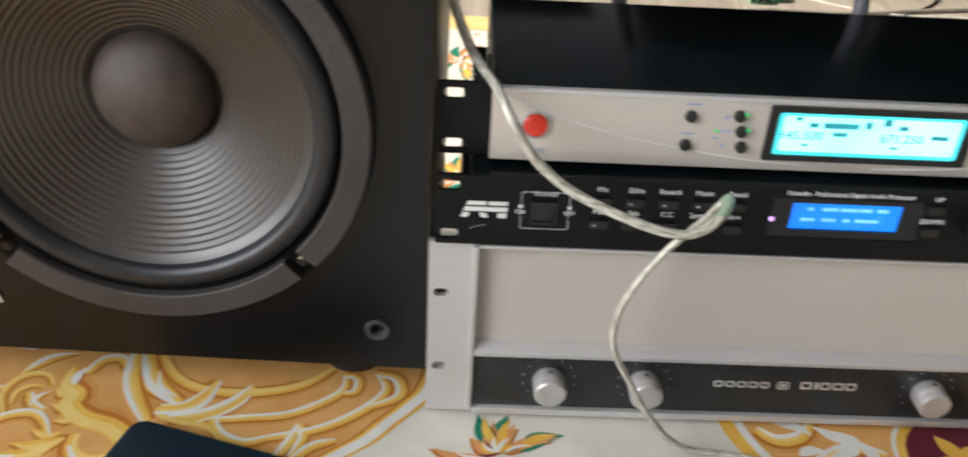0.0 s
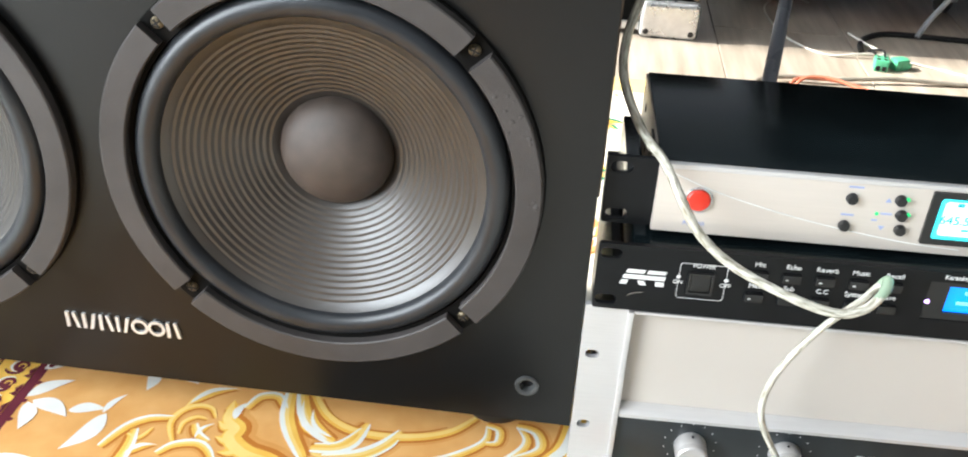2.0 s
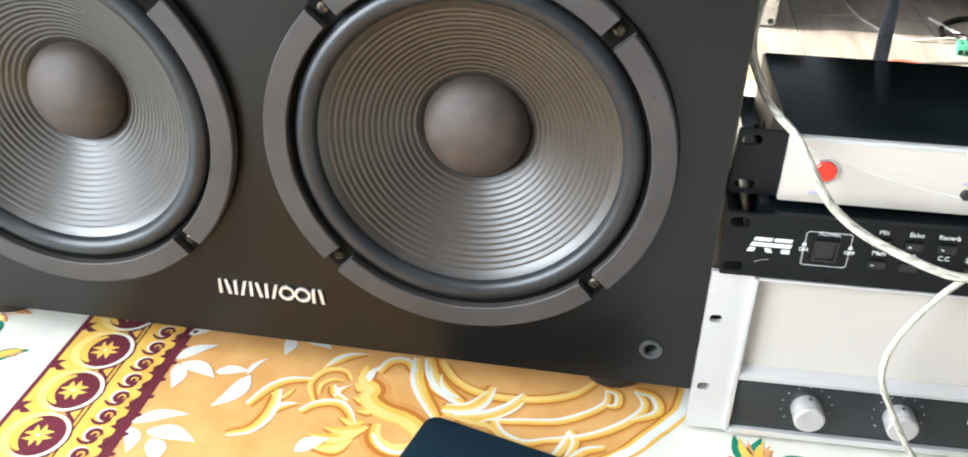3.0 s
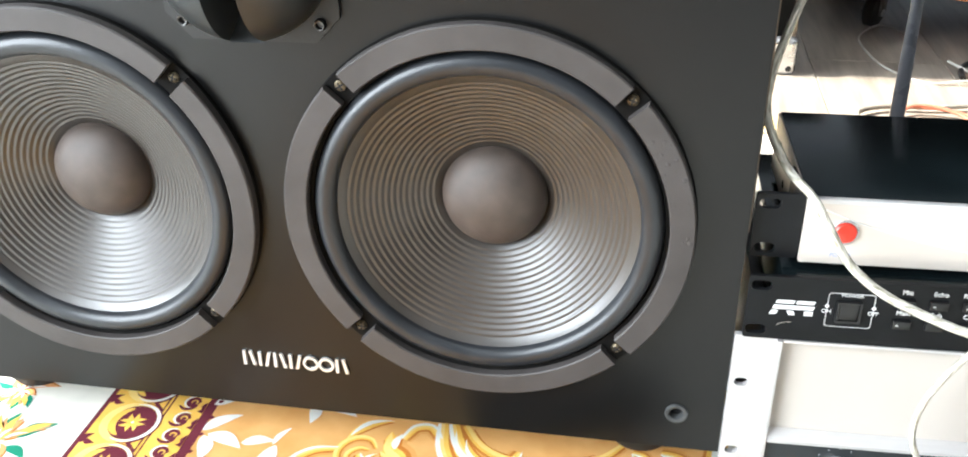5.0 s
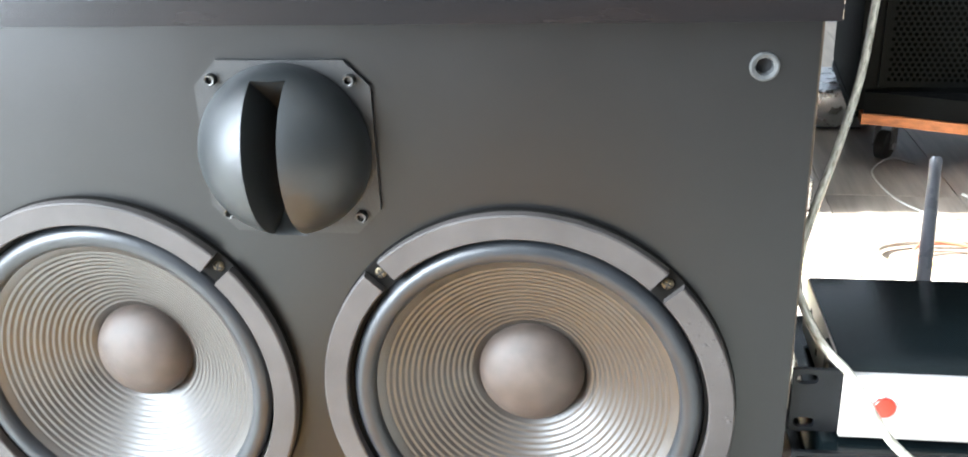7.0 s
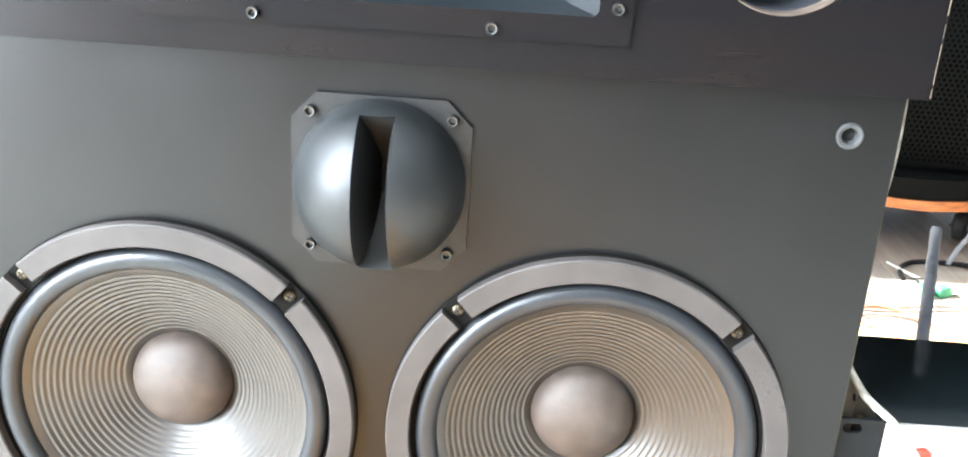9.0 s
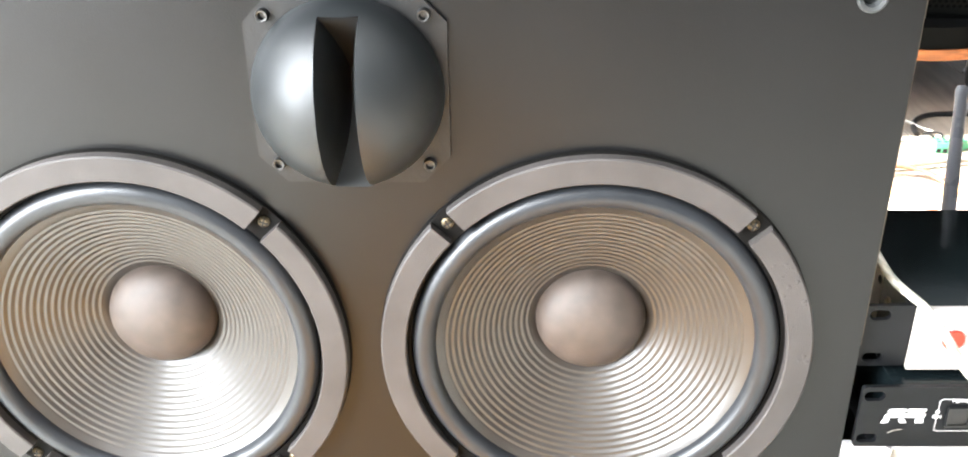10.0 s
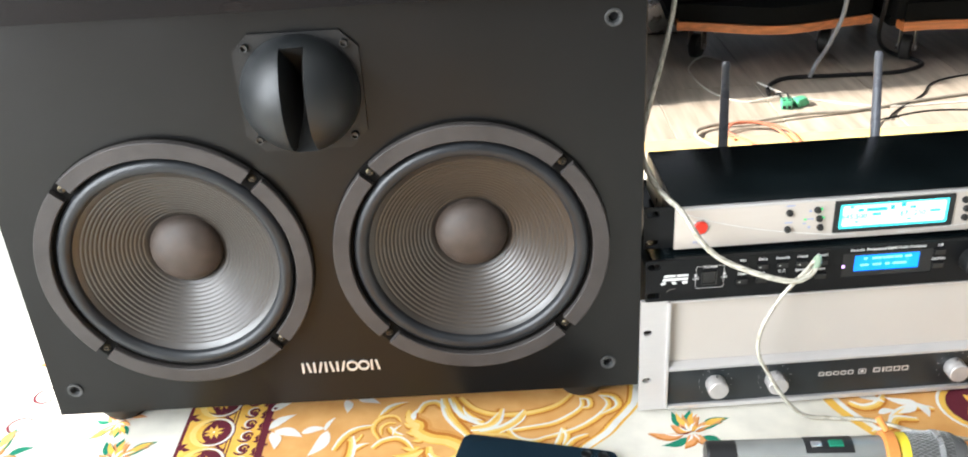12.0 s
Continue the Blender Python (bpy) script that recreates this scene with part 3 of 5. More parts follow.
scroll([(-0.012, -0.016), (0.004, -0.021), (0.022, -0.024), (0.034, -0.036)], 0.0060, flip=-1, lit=False)
scroll([(0.022, -0.019), (0.045, -0.015), (0.070, -0.010), (0.091, 0.003), (0.102, 0.015), (0.103, 0.028)], 0.0065, 0.35)
scroll([(0.101, 0.030), (0.110, 0.026), (0.110, 0.014), (0.102, 0.011)], 0.0060, flip=-1)
scroll([(0.060, -0.032), (0.090, -0.022), (0.111, -0.008), (0.126, 0.008), (0.130, 0.020), (0.124, 0.032)], 0.0070, 0.35)
scroll([(0.122, 0.033), (0.136, 0.028), (0.139, 0.012), (0.121, -0.001)], 0.0075, flip=-1)
scroll([(0.024, -0.018), (0.032, -0.030), (0.048, -0.036), (0.065, -0.030)], 0.0075)
scroll([(0.070, -0.046), (0.076, -0.032), (0.080, -0.018)], 0.0075)
scroll([(0.080, -0.019), (0.083, -0.030), (0.078, -0.046)], 0.0060, flip=-1)
scroll([(0.080, -0.048), (0.090, -0.036), (0.104, -0.031)], 0.0070)
for q in ((0.040, -0.060, 0.062, -0.042, 0.012), (0.020, -0.055, 0.030, -0.036, 0.010), (0.000, -0.075, 0.016, -0.050, 0.012)):
    flame(*q)
curl(-0.15, -0.13, 0.03, 1.1, 10, 0.009)
curl(0.02, 0.10, 0.04, 1.0, 200, 0.010)
curl(-0.10, 0.10, 0.04, 1.0, 20, 0.010)
curl(-0.04, -0.12, 0.03, 1.0, 20, 0.010)

# a second tan field with its medallion, beyond the cream strip
motif("printed_field")
e2 = [(0.352, 0.010), (0.358, -0.010), (0.372, -0.035), (0.40, -0.08), (0.44, -0.14)]
fill("field", e2[::-1] + [(0.350, 0.05), (0.37, 0.16), (0.42, 0.25), (0.62, 0.25), (0.62, -0.14)])
motif("printed_edging")
stroke("gold", e2, 0.010, 0.8)
motif("printed_edging")
stroke("white", [(x + 0.008, y) for x, y in e2], 0.006, 0.8)
for args in (((0.372, -0.002), (0.384, -0.010), (0.400, -0.006), (0.412, 0.008)), ((0.405, -0.030), (0.420, -0.018), (0.436, -0.014), (0.452, -0.020)), ((0.380, -0.050), (0.40, -0.04), (0.41, -0.03), (0.43, -0.035))):
    scroll(args, 0.010)
for lx, ly, ln, wd, an in ((0.385, 0.006, 0.026, 0.009, -25), (0.438, -0.006, 0.030, 0.010, 160), (0.438, -0.006, 0.030, 0.010, 215), (0.438, -0.008, 0.024, 0.009, 280), (0.395, -0.022, 0.02, 0.008, 10)):
    motif("printed_leaf")
    leaf("white", lx, ly, ln, wd, an)
motif("printed_medallion")
disc_ink("maroon", 0.500, -0.018, 0.034)
ring_ink("gold", 0.500, -0.018, 0.034, 0.040)
ring_ink("white", 0.500, -0.018, 0.040, 0.043)
for q in range(4):
    leaf("gold_top", 0.500, -0.018, 0.022, 0.012, 30 + 90 * q, 0)


def posy(cx, cy, s, turn=0):
    """A printed sprig: peach petals among green leaves on a brown stem."""
    motif("printed_flower")

    def L(key, dx, dy, ln, wd, an, bend=0.25):
        a = radians(turn)
        leaf(key, cx + s * (dx * math.cos(a) - dy * math.sin(a)), cy + s * (dx * math.sin(a) + dy * math.cos(a)), ln * s, wd * s, an + turn, bend)
    for dx, dy, ln, wd, an in ((0, 0.1, 0.75, 0.26, 115), (0.05, 0.1, 0.7, 0.24, 82), (0.3, 0.05, 0.8, 0.30, 28), (-0.1, -0.2, 0.7, 0.22, 200), (0.2, -0.2, 0.6, 0.22, -35)):
        L("green", dx, dy, ln, wd, an)
    for dx, dy, ln, wd, an in ((0, 0, 0.55, 0.24, 100), (0, 0, 0.6, 0.24, 60), (0.1, 0, 0.75, 0.20, 22), (0, 0, 0.5, 0.22, 145), (-0.2, -0.1, 0.8, 0.2, 170), (0, -0.1, 0.5, 0.22, 240), (0, -0.1, 0.5, 0.2, 300)):
        L("rust", dx, dy - 0.03, ln * 1.06, wd * 1.25, an)
        L("peach", dx, dy, ln, wd, an)
        L("white_top", dx, dy + 0.01, ln * 0.6, wd * 0.3, an)
    for dx, dy, ln, wd, an in ((0, 0, 0.3, 0.12, 90), (0, 0, 0.3, 0.12, 30), (-0.02, 0, 0.3, 0.12, 150)):
        L("gold_top", dx, dy, ln, wd, an)
    for dx, dy, ln, wd, an in ((0.02, 0.16, 0.62, 0.15, 113), (0.09, 0.14, 0.58, 0.14, 80), (0.34, 0.10, 0.66, 0.16, 30)):
        L("gold_top", dx, dy, ln, wd, an)
        L("peach", dx + 0.07, dy + 0.02, ln * 0.85, wd * 0.7, an - 4)
    for an in (75, 128, 20, 190):
        L("maroon_top", 0, -0.02, 0.34, 0.05, an, 0.1)


for cx, cy, r, a0, sense in ((-0.495, 0.030, 0.016, 40, 1), (-0.484, 0.080, 0.017, 80, 1), (-0.515, -0.010, 0.018, 20, -1), (-0.575, 0.10, 0.02, 60, 1), (-0.44, -0.06, 0.016, 120, -1)):
    motif("printed_tendril")
    stroke("maroon", [(cx + r * (1 - 0.6 * k / 9) * math.cos(radians(a0) + sense * 5.2 * k / 9), cy + r * (1 - 0.6 * k / 9) * math.sin(radians(a0) + sense * 5.2 * k / 9)) for k in range(10)], 0.0035, 0.2)
posy(0.205, -0.034, 0.042)
posy(0.30, -0.16, 0.05, 30)
posy(-0.372, -0.030, 0.040, 10)
posy(-0.388, 0.026, 0.030, 200)
posy(-0.50, -0.02, 0.045, 60)
posy(-0.47, 0.16, 0.05, 20)
posy(-0.56, -0.13, 0.045, 150)
for cx, cy, s, t in ((0.17, 0.30, 0.05, 20), (0.21, 0.43, 0.06, 80), (0.36, 0.36, 0.06, 200), (0.46, 0.47, 0.06, 130), (0.16, 0.56, 0.05, 250), (0.62, 0.40, 0.06, 30), (0.30, 0.52, 0.05, 320), (0.68, 0.2, 0.06, 0), (0.8, 0.48, 0.06, 70)):
    posy(cx, cy, s, t)
# gold hem with a dotted line along the far edge
motif("printed_hem")
fill("hem", [(-1.25, 0.655), (1.15, 0.655), (1.15, 0.70), (-1.25, 0.70)])
k = 0.1
while k < 1.1:
    disc_ink("rust", k, 0.642, 0.0030, n=8)
    k += 0.018
done()

# ---- loudspeaker ----
SX0, SX1, SZ0, SZ1, SD = -0.428, 0.157, 0.036, 0.437, 0.20
spk = thing("loudspeaker", (-0.14, 0.0, 0.0), "black three-way loudspeaker with two ribbed woofers side by side", "loudspeaker")


def to4(at):
    return at if isinstance(at, Matrix) else Matrix.Translation(at)


def spart(name, bm, m, parent=None, label="", at=(0, 0, 0), smooth=True):
    p = parent or spk
    m4 = at if isinstance(at, Matrix) else Matrix.Translation(at)
    return part(name, bm, m, p, label, (Matrix.Translation((0.14, 0, 0)) @ m4) if p is spk else m4, smooth)


WX = (-0.0004, -0.2755)
WZ = 0.2025
TX, TZ = -0.1355, 0.365
BOLTS = ((0.127, 0.066), (0.130, 0.413), (-0.406, 0.066), (-0.410, 0.413))
outline = [(SX0, SZ0), (SX1, SZ0), (SX1, SZ1), (SX0, SZ1)]
baf = pierced(outline, [circle(x, WZ, 0.112) for x in WX] + [circle(TX, TZ, 0.046, 40)] + [circle(x, z, 0.0075, 20) for x, z in BOLTS], 0.0, 0.020)
spart("baffle", baf, M_BAFFLE, smooth=False)
for nm, a in (("side_panel", (SX0, SX0 + 0.016, 0.0205, SD, SZ0, SZ1)), ("side_panel", (SX1 - 0.016, SX1, 0.0205, SD, SZ0, SZ1)),
              ("top_panel", (SX0 + 0.0165, SX1 - 0.0165, 0.0205, SD, SZ1 - 0.016, SZ1)), ("bottom_panel", (SX0 + 0.0165, SX1 - 0.0165, 0.0205, SD, SZ0, SZ0 + 0.016)),
              ("back_panel", (SX0 + 0.0165, SX1 - 0.0165, SD - 0.016, SD - 0.0005, SZ0 + 0.0165, SZ1 - 0.0165))):
    spart(nm, box(*a, bevel=0.001), M_CABINET)
spart("worn_edge", box(SX1, SX1 + 0.0011, 0.0012, 0.0045, SZ0 + 0.17, SZ1 - 0.001, 0.0004), M_EDGE, label="worn pale chipboard edge strip")
for x, z in BOLTS:
    g = spart("grille_socket", lathe([(0.0078, -0.0002), (0.0076, -0.0015), (0.0066, -0.0018), (0.0048, -0.0012), (0.0042, 0.001), (0.0040, 0.014), (0.0, 0.014)], 24), M_GROMMET, at=(x, 0, z), label="grey grille socket")
    part("hole", lathe([(0.0, 0.004), (0.0041, 0.004), (0.0041, 0.006), (0.0, 0.006)], 16), M_DARK, g)
for x in (-0.385, 0.105):
    for y in (0.055, 0.165):
        spart("rubber_foot", lathe([(0.0, 0.0), (0.022, 0.0), (0.027, 0.008), (0.028, 0.036), (0.0, 0.036)], 24), M_FOOT, at=pose(x, y, 0.0, 90, 0, 0))

# woofer meshes, shared by both drivers
ring_profile = [(0.1122, -0.0035), (0.1120, -0.0092), (0.1128, -0.0100), (0.1262, -0.0100), (0.1272, -0.0091), (0.1276, -0.0035), (0.1122, -0.0035)]
arc_me = mesh_of(lathe(ring_profile, 26, 45 + 2.9, 135 - 2.9), "trim_arc", angle=40)
flange_me = mesh_of(lathe([(0.1125, 0.004), (0.1092, 0.0010), (0.1098, -0.0030), (0.1280, -0.0030), (0.1284, -0.0002), (0.1120, -0.0002)], 96), "flange")
sur = [(0.1104, -0.0018), (0.1092, -0.0006)]
sur += [(0.1020 + 0.0070 * math.cos(radians(a)), -0.0015 - 0.0070 * math.sin(radians(a)) * 0.95) for a in range(0, 181, 12)]
sur += [(0.0946, 0.0002)]
surround_me = mesh_of(lathe(sur, 96), "surround", angle=60)
cone = [(0.0962, -0.0022), (0.0945, -0.0010)]
NR = 15
for i in range(NR * 8 + 1):
    t = i / (NR * 8)
    r = 0.0905 - (0.0905 - 0.0385) * t
    y = 0.0008 + 0.0312 * t ** 0.96 + (0.00037 - 0.00010 * t) * math.sin(2 * math.pi * NR * t)
    cone.append((r, y))
cone += [(0.0370, 0.0328), (0.0356, 0.0342), (0.0330, 0.0365)]
cone_me = mesh_of(lathe(cone, 128), "cone", angle=70)
dome = [(0.0350, 0.0356), (0.0347, 0.0340)] + [(0.0343 * math.cos(radians(a)), 0.0338 - 0.0205 * math.sin(radians(a))) for a in range(6, 91, 6)]
dome_me = mesh_of(lathe(dome, 64), "dome", angle=60)
basket_me = mesh_of(lathe([(0.1115, 0.004), (0.105, 0.020), (0.060, 0.085), (0.055, 0.11), (0.0, 0.11)], 48), "basket")


def screw_bm(r, head):
    bm = lathe([(0.0, -head), (r * 0.55, -head), (r * 0.95, -head * 0.5), (r, 0.0), (0.0, 0.0)], 18)
    return bm


def cross_bm(r, y):
    bm = box(-r, r, y - 0.0002, y + 0.0004, -r * 0.16, r * 0.16)
    return box(-r * 0.16, r * 0.16, y - 0.0003, y + 0.0003, -r, r, bm=bm)


screw_me = mesh_of(screw_bm(0.0036, 0.0020), "screw")
cross_me = mesh_of(cross_bm(0.0026, -0.0022), "screw_slot", False)
for x in WX:
    w = spart("woofer", flange_me, M_FLANGE, at=(x, 0, WZ), label="dark ribbed-cone woofer with a grey segmented trim ring")
    for q in range(4):
        part("trim_segment", arc_me, M_TRIM, w, at=pose(0, 0, 0, 0, -90 * q, 0))
        a = radians(45 + 90 * q)
        s = part("screw", screw_me, M_SCREW, w, at=pose(0.1205 * math.cos(a), -0.0030, 0.1205 * math.sin(a), 0, 20 + 37 * q, 0))
        part("screw_slot", cross_me, M_DARK, w, at=pose(0.1205 * math.cos(a), -0.0030, 0.1205 * math.sin(a), 0, 20 + 37 * q, 0))
    part("surround", surround_me, M_SURROUND, w, "black rubber half-roll surround")
    part("cone", cone_me, M_CONE, w, "grey paper cone with concentric ribs")
    part("dust_cap", dome_me, M_DOME, w, "brown-grey felt dust cap")
    part("basket", basket_me, M_DARK, w)
    if x == WX[0]:
        # dried glue beads on the outer trim of the one driver
        for k in range(16):
            a = radians(-14 + 54 * random.random())
            rr = 0.1140 + 0.011 * random.random()
            sz = 0.0004 + 0.0007 * random.random()
            part("glue_bead", lathe([(0.0, -sz * 0.5), (sz, -sz * 0.35), (sz * 1.9, 0.0)], 7), M_TRIM, w, at=(rr * math.cos(a), -0.0099, rr * math.sin(a)))

# tweeter: chamfered plate, ball with a vertical slot
tw = spart("tweeter", pierced([(-0.053, -0.037), (-0.038, -0.0525), (0.038, -0.0525), (0.053, -0.037), (0.053, 0.037), (0.038, 0.0520), (-0.038, 0.0520), (-0.053, 0.037)],
                              [circle(0, 0, 0.047, 48)], -0.0030, -0.0003), M_PLATE, at=(TX, 0, TZ), label="grey ball-shaped horn tweeter with a vertical slot", smooth=False)
BR, BD, SW, SC = 0.0510, 0.045, 0.0102, 0.0013
for sx in (-1, 1):
    bm = lathe([(BR * math.cos(radians(a)), -0.0045 - BD * math.sin(radians(a))) for a in range(0, 91, 5)], 72)
    bmesh.ops.bisect_plane(bm, geom=bm.verts[:] + bm.edges[:] + bm.faces[:], plane_co=(SC + sx * SW, 0, 0), plane_no=(-sx, 0, 0), clear_outer=True)
    # the slot's wall sweeps inward and back
    rim = sorted((v.co.copy() for v in bm.verts if abs(v.co.x - SC - sx * SW) < 1e-5), key=lambda c: c.z)
    prev = None
    for c in rim:
        row = [bm.verts.new(c)]
        for k in range(1, 7):
            t = k / 6
            row.append(bm.verts.new((SC + sx * (SW - 0.0075 * (1 - (1 - t) ** 2)), c.y + (0.012 - c.y) * t, c.z * (1 - 0.8 * t))))
        if prev:
            for k in range(6):
                bm.faces.new((prev[k], prev[k + 1], row[k + 1], row[k]))
        prev = row
    part("ball_half", bm, M_BALL, tw)
# Block behind the slot; the deep shade of the opening is its colour.
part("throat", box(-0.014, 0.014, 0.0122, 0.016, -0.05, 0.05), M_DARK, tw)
for sz, zt in ((-1, 0.0490), (1, 0.0452)):
    bm = lathe([(BR * math.cos(radians(a)), -0.0045 - BD * math.sin(radians(a))) for a in range(0, 91, 5)], 72)
    for co, no in (((SC + SW, 0, 0), (1, 0, 0)), ((SC - SW, 0, 0), (-1, 0, 0)), ((0, 0, sz * zt), (0, 0, -sz))):
        bmesh.ops.bisect_plane(bm, geom=bm.verts[:] + bm.edges[:] + bm.faces[:], plane_co=co, plane_no=no, clear_outer=True)
    yt = -0.0045 - BD * math.sqrt(1 - (zt / BR) ** 2)
    pts = [(SC - SW, yt, sz * zt), (SC + SW, yt, sz * zt), (SC + SW * 0.28, 0.012, sz * zt * 0.2), (SC - SW * 0.28, 0.012, sz * zt * 0.2)]
    bm.faces.new([bm.verts.new(p) for p in pts])
    part("slot_end", bm, M_BALL, tw)
hexbolt_me = mesh_of(lathe([(0.0, -0.0008), (0.0018, -0.0008), (0.0021, -0.0036), (0.0030, -0.0038), (0.0034, -0.0030), (0.0036, 0.0), (0.0, 0.0)], 20), "hexbolt")
for sx in (-1, 1):
    for sz in (-1, 1):
        part("bolt", hexbolt_me, M_BOLT, tw, at=(sx * 0.0415, -0.0030, sz * 0.041))

# raised badge: seven plain silver shapes, rings and paired bars
for k in range(7):
    x = -0.1775 + 0.0795 * (k + 0.5) / 7
    h = 0.0058
    if k in (4, 5):
        spart("badge_ring", pierced(circle(0, 0, 0.0058, 24), [circle(0, 0, 0.0039, 20)], -0.0018, -0.0002), M_SILVERLOGO, at=(x, 0, 0.0785), smooth=False)
        continue
    for u, lean in ((-0.0034, 0.0), (0.0024, 0.0014 if k % 2 else -0.0012)):
        bar = pierced([(u - 0.0011 - lean, -h), (u + 0.0011 - lean, -h), (u + 0.0011 + lean, h), (u - 0.0011 + lean, h)], [], -0.0018, -0.0002)
        spart("badge_bar", bar, M_SILVERLOGO, at=(x, 0, 0.0785), smooth=False)

# ---- horn cabinet standing on the loudspeaker ----
UX0, UX1, UZ0, UZ1, UY = -0.435, 0.164, 0.4385, 0.80, -0.014
hc = thing("horn_cabinet", (-0.14, 0.1, UZ0), "dark red-brown horn loudspeaker cabinet standing on the black loudspeaker", "loudspeaker")


def hpart(name, bm, m, parent=None, label="", at=(0, 0, 0), smooth=True):
    return part(name, bm, m, parent or hc, label, (Matrix.Translation((0.14, -0.1, -UZ0)) @ to4(at)) if not parent else at, smooth)


HX, HZ = -0.1385, 0.540
MX, MZ = 0.121, 0.069
ports = ((0.078, 0.521), (-0.350, 0.523))
mouth = rrect(HX - MX - 0.006, HX + MX + 0.006, HZ - MZ - 0.006, HZ + MZ + 0.006, 0.004)
hpart("baffle", pierced([(UX0, UZ0), (UX1, UZ0), (UX1, UZ1), (UX0, UZ1)], [mouth] + [circle(x, z, 0.0435, 48) for x, z in ports], UY, UY + 0.02), M_UPPER, smooth=False)
for nm, a in (("side_panel", (UX0, UX0 + 0.016, UY + 0.0205, 0.20, UZ0, UZ1)), ("side_panel", (UX1 - 0.016, UX1, UY + 0.0205, 0.20, UZ0, UZ1)),
              ("bottom_panel", (UX0 + 0.0165, UX1 - 0.0165, UY + 0.0205, 0.20, UZ0, UZ0 + 0.014)), ("top_panel", (UX0 + 0.0165, UX1 - 0.0165, UY + 0.0205, 0.20, UZ1 - 0.016, UZ1)),
              ("back_panel", (UX0 + 0.0165, UX1 - 0.0165, 0.184, 0.1995, UZ0 + 0.0145, UZ1 - 0.0165))):
    hpart(nm, box(*a, bevel=0.001), M_UPPER)
for x, z in ports:
    tube_o = hpart("port_tube", lathe([(0.0433, 0.0145), (0.0415, 0.0145), (0.0410, 0.12), (0.0, 0.12)], 48), M_PORT, at=(x, UY + 0.0002, z))
    part("port_rim", lathe([(0.0435, 0.0004), (0.0429, 0.0002), (0.0425, 0.0012), (0.0424, 0.0142), (0.0434, 0.0142)], 48), M_PORTRIM, tube_o, "bare pale board edge round the port")
horn = hpart("horn", pierced(rrect(HX - 0.139, HX + 0.139, HZ - 0.0835, HZ + 0.0835, 0.003), [rrect(HX - MX, HX + MX, HZ - MZ, HZ + MZ, 0.004)], UY - 0.003, UY - 0.0002), M_UPPER,
             label="dark rectangular horn with a flared mouth", smooth=False)
bm = bmesh.new()
rows = []
for i in range(15):
    t = i / 14
    wx = 0.016 + (MX - 0.016) * t ** 1.7
    wz = 0.022 + (MZ - 0.022) * t ** 1.15
    y = UY + 0.15 * (1 - t) - 0.003 * t
    loop = []
    for cx, cz in ((-1, -1), (1, -1), (1, 1), (-1, 1)):
        loop.append(bm.verts.new((HX + cx * wx, y, HZ + cz * wz)))
    rows.append(loop)
for i in range(14):
    for k in range(4):
        bm.faces.new((rows[i][k], rows[i][(k + 1) % 4], rows[i + 1][(k + 1) % 4], rows[i + 1][k]))
bm.faces.new(rows[0])
part("flare", bm, M_HORN, horn)
for x in (-0.131, -0.0665, 0.0645, 0.131):
    for sz in (-1, 1):
        z = HZ + sz * (0.0785 if abs(x) < 0.1 else 0.0640)
        part("bolt", hexbolt_me, M_BOLT, horn, at=(HX + x, UY - 0.003, z))


for z0, z1 in ((0.0010, 0.0060), (0.0085, 0.0300), (0.0330, 0.0405), (0.0450, 0.0900), (0.0940, 0.1500)):
    hpart("worn_chip", box(UX1 - 0.0003, UX1 + 0.0002, UY - 0.0002, UY + 0.0004, UZ0 + z0, UZ0 + z1), M_EDGE, label="chipped pale edge line")


# ---- rack stack ----
def slot_hole(cx, cz, w=0.0125, h=0.0068):
    return rrect(cx - w / 2, cx + w / 2, cz - h / 2, cz + h / 2, h * 0.48)


# power amplifier, three units high
amp = thing("power_amplifier", (0.395, 0.0, 0.0), "silver and cream power amplifier with a black control strip", "amplifier")
A = lambda name, bm, m, parent=None, label="", at=(0, 0, 0), smooth=True: part(name, bm, m, parent or amp, label, (Matrix.Translation((-0.395, 0, 0)) @ to4(at)) if not parent else at, smooth)
AX0, AX1, AZ0, AZ1 = 0.1575, 0.637, 0.001, 0.1315
ears = [slot_hole(AX0 + 0.0075, z, 0.0085, 0.0062) for z in (0.0380, 0.0950)] + [slot_hole(AX1 - 0.0075, z, 0.0085, 0.0062) for z in (0.0380, 0.0950)]
A("faceplate", pierced([(AX0, AZ0), (AX1, AZ0), (AX1, AZ1), (AX0, AZ1)], ears + [[(0.1865, 0.006), (0.605, 0.006), (0.605, 0.1288), (0.1865, 0.1288)]], -0.003, 0.001), M_ALU, smooth=False)
A("frame_upright", box(0.183, 0.1862, -0.0065, -0.0032, AZ0 + 0.002, AZ1 - 0.001, 0.0006), M_ALU)
A("frame_upright", box(0.605, 0.609, -0.0065, -0.0032, AZ0 + 0.002, AZ1 - 0.001, 0.0006), M_ALU)
A("top_rail", box(0.1866, 0.6046, -0.0055, 0.001, 0.1290, 0.1312, 0.0006), M_ALU)
A("cream_panel", box(0.1866, 0.6046, 0.0005, 0.004, 0.0575, 0.1286), M_CREAM)
shelf = bmesh.new()
vs = [(-0.004, 0.0495), (-0.007, 0.0500), (-0.007, 0.0525), (0.0, 0.0572), (0.004, 0.0572), (0.004, 0.0495)]
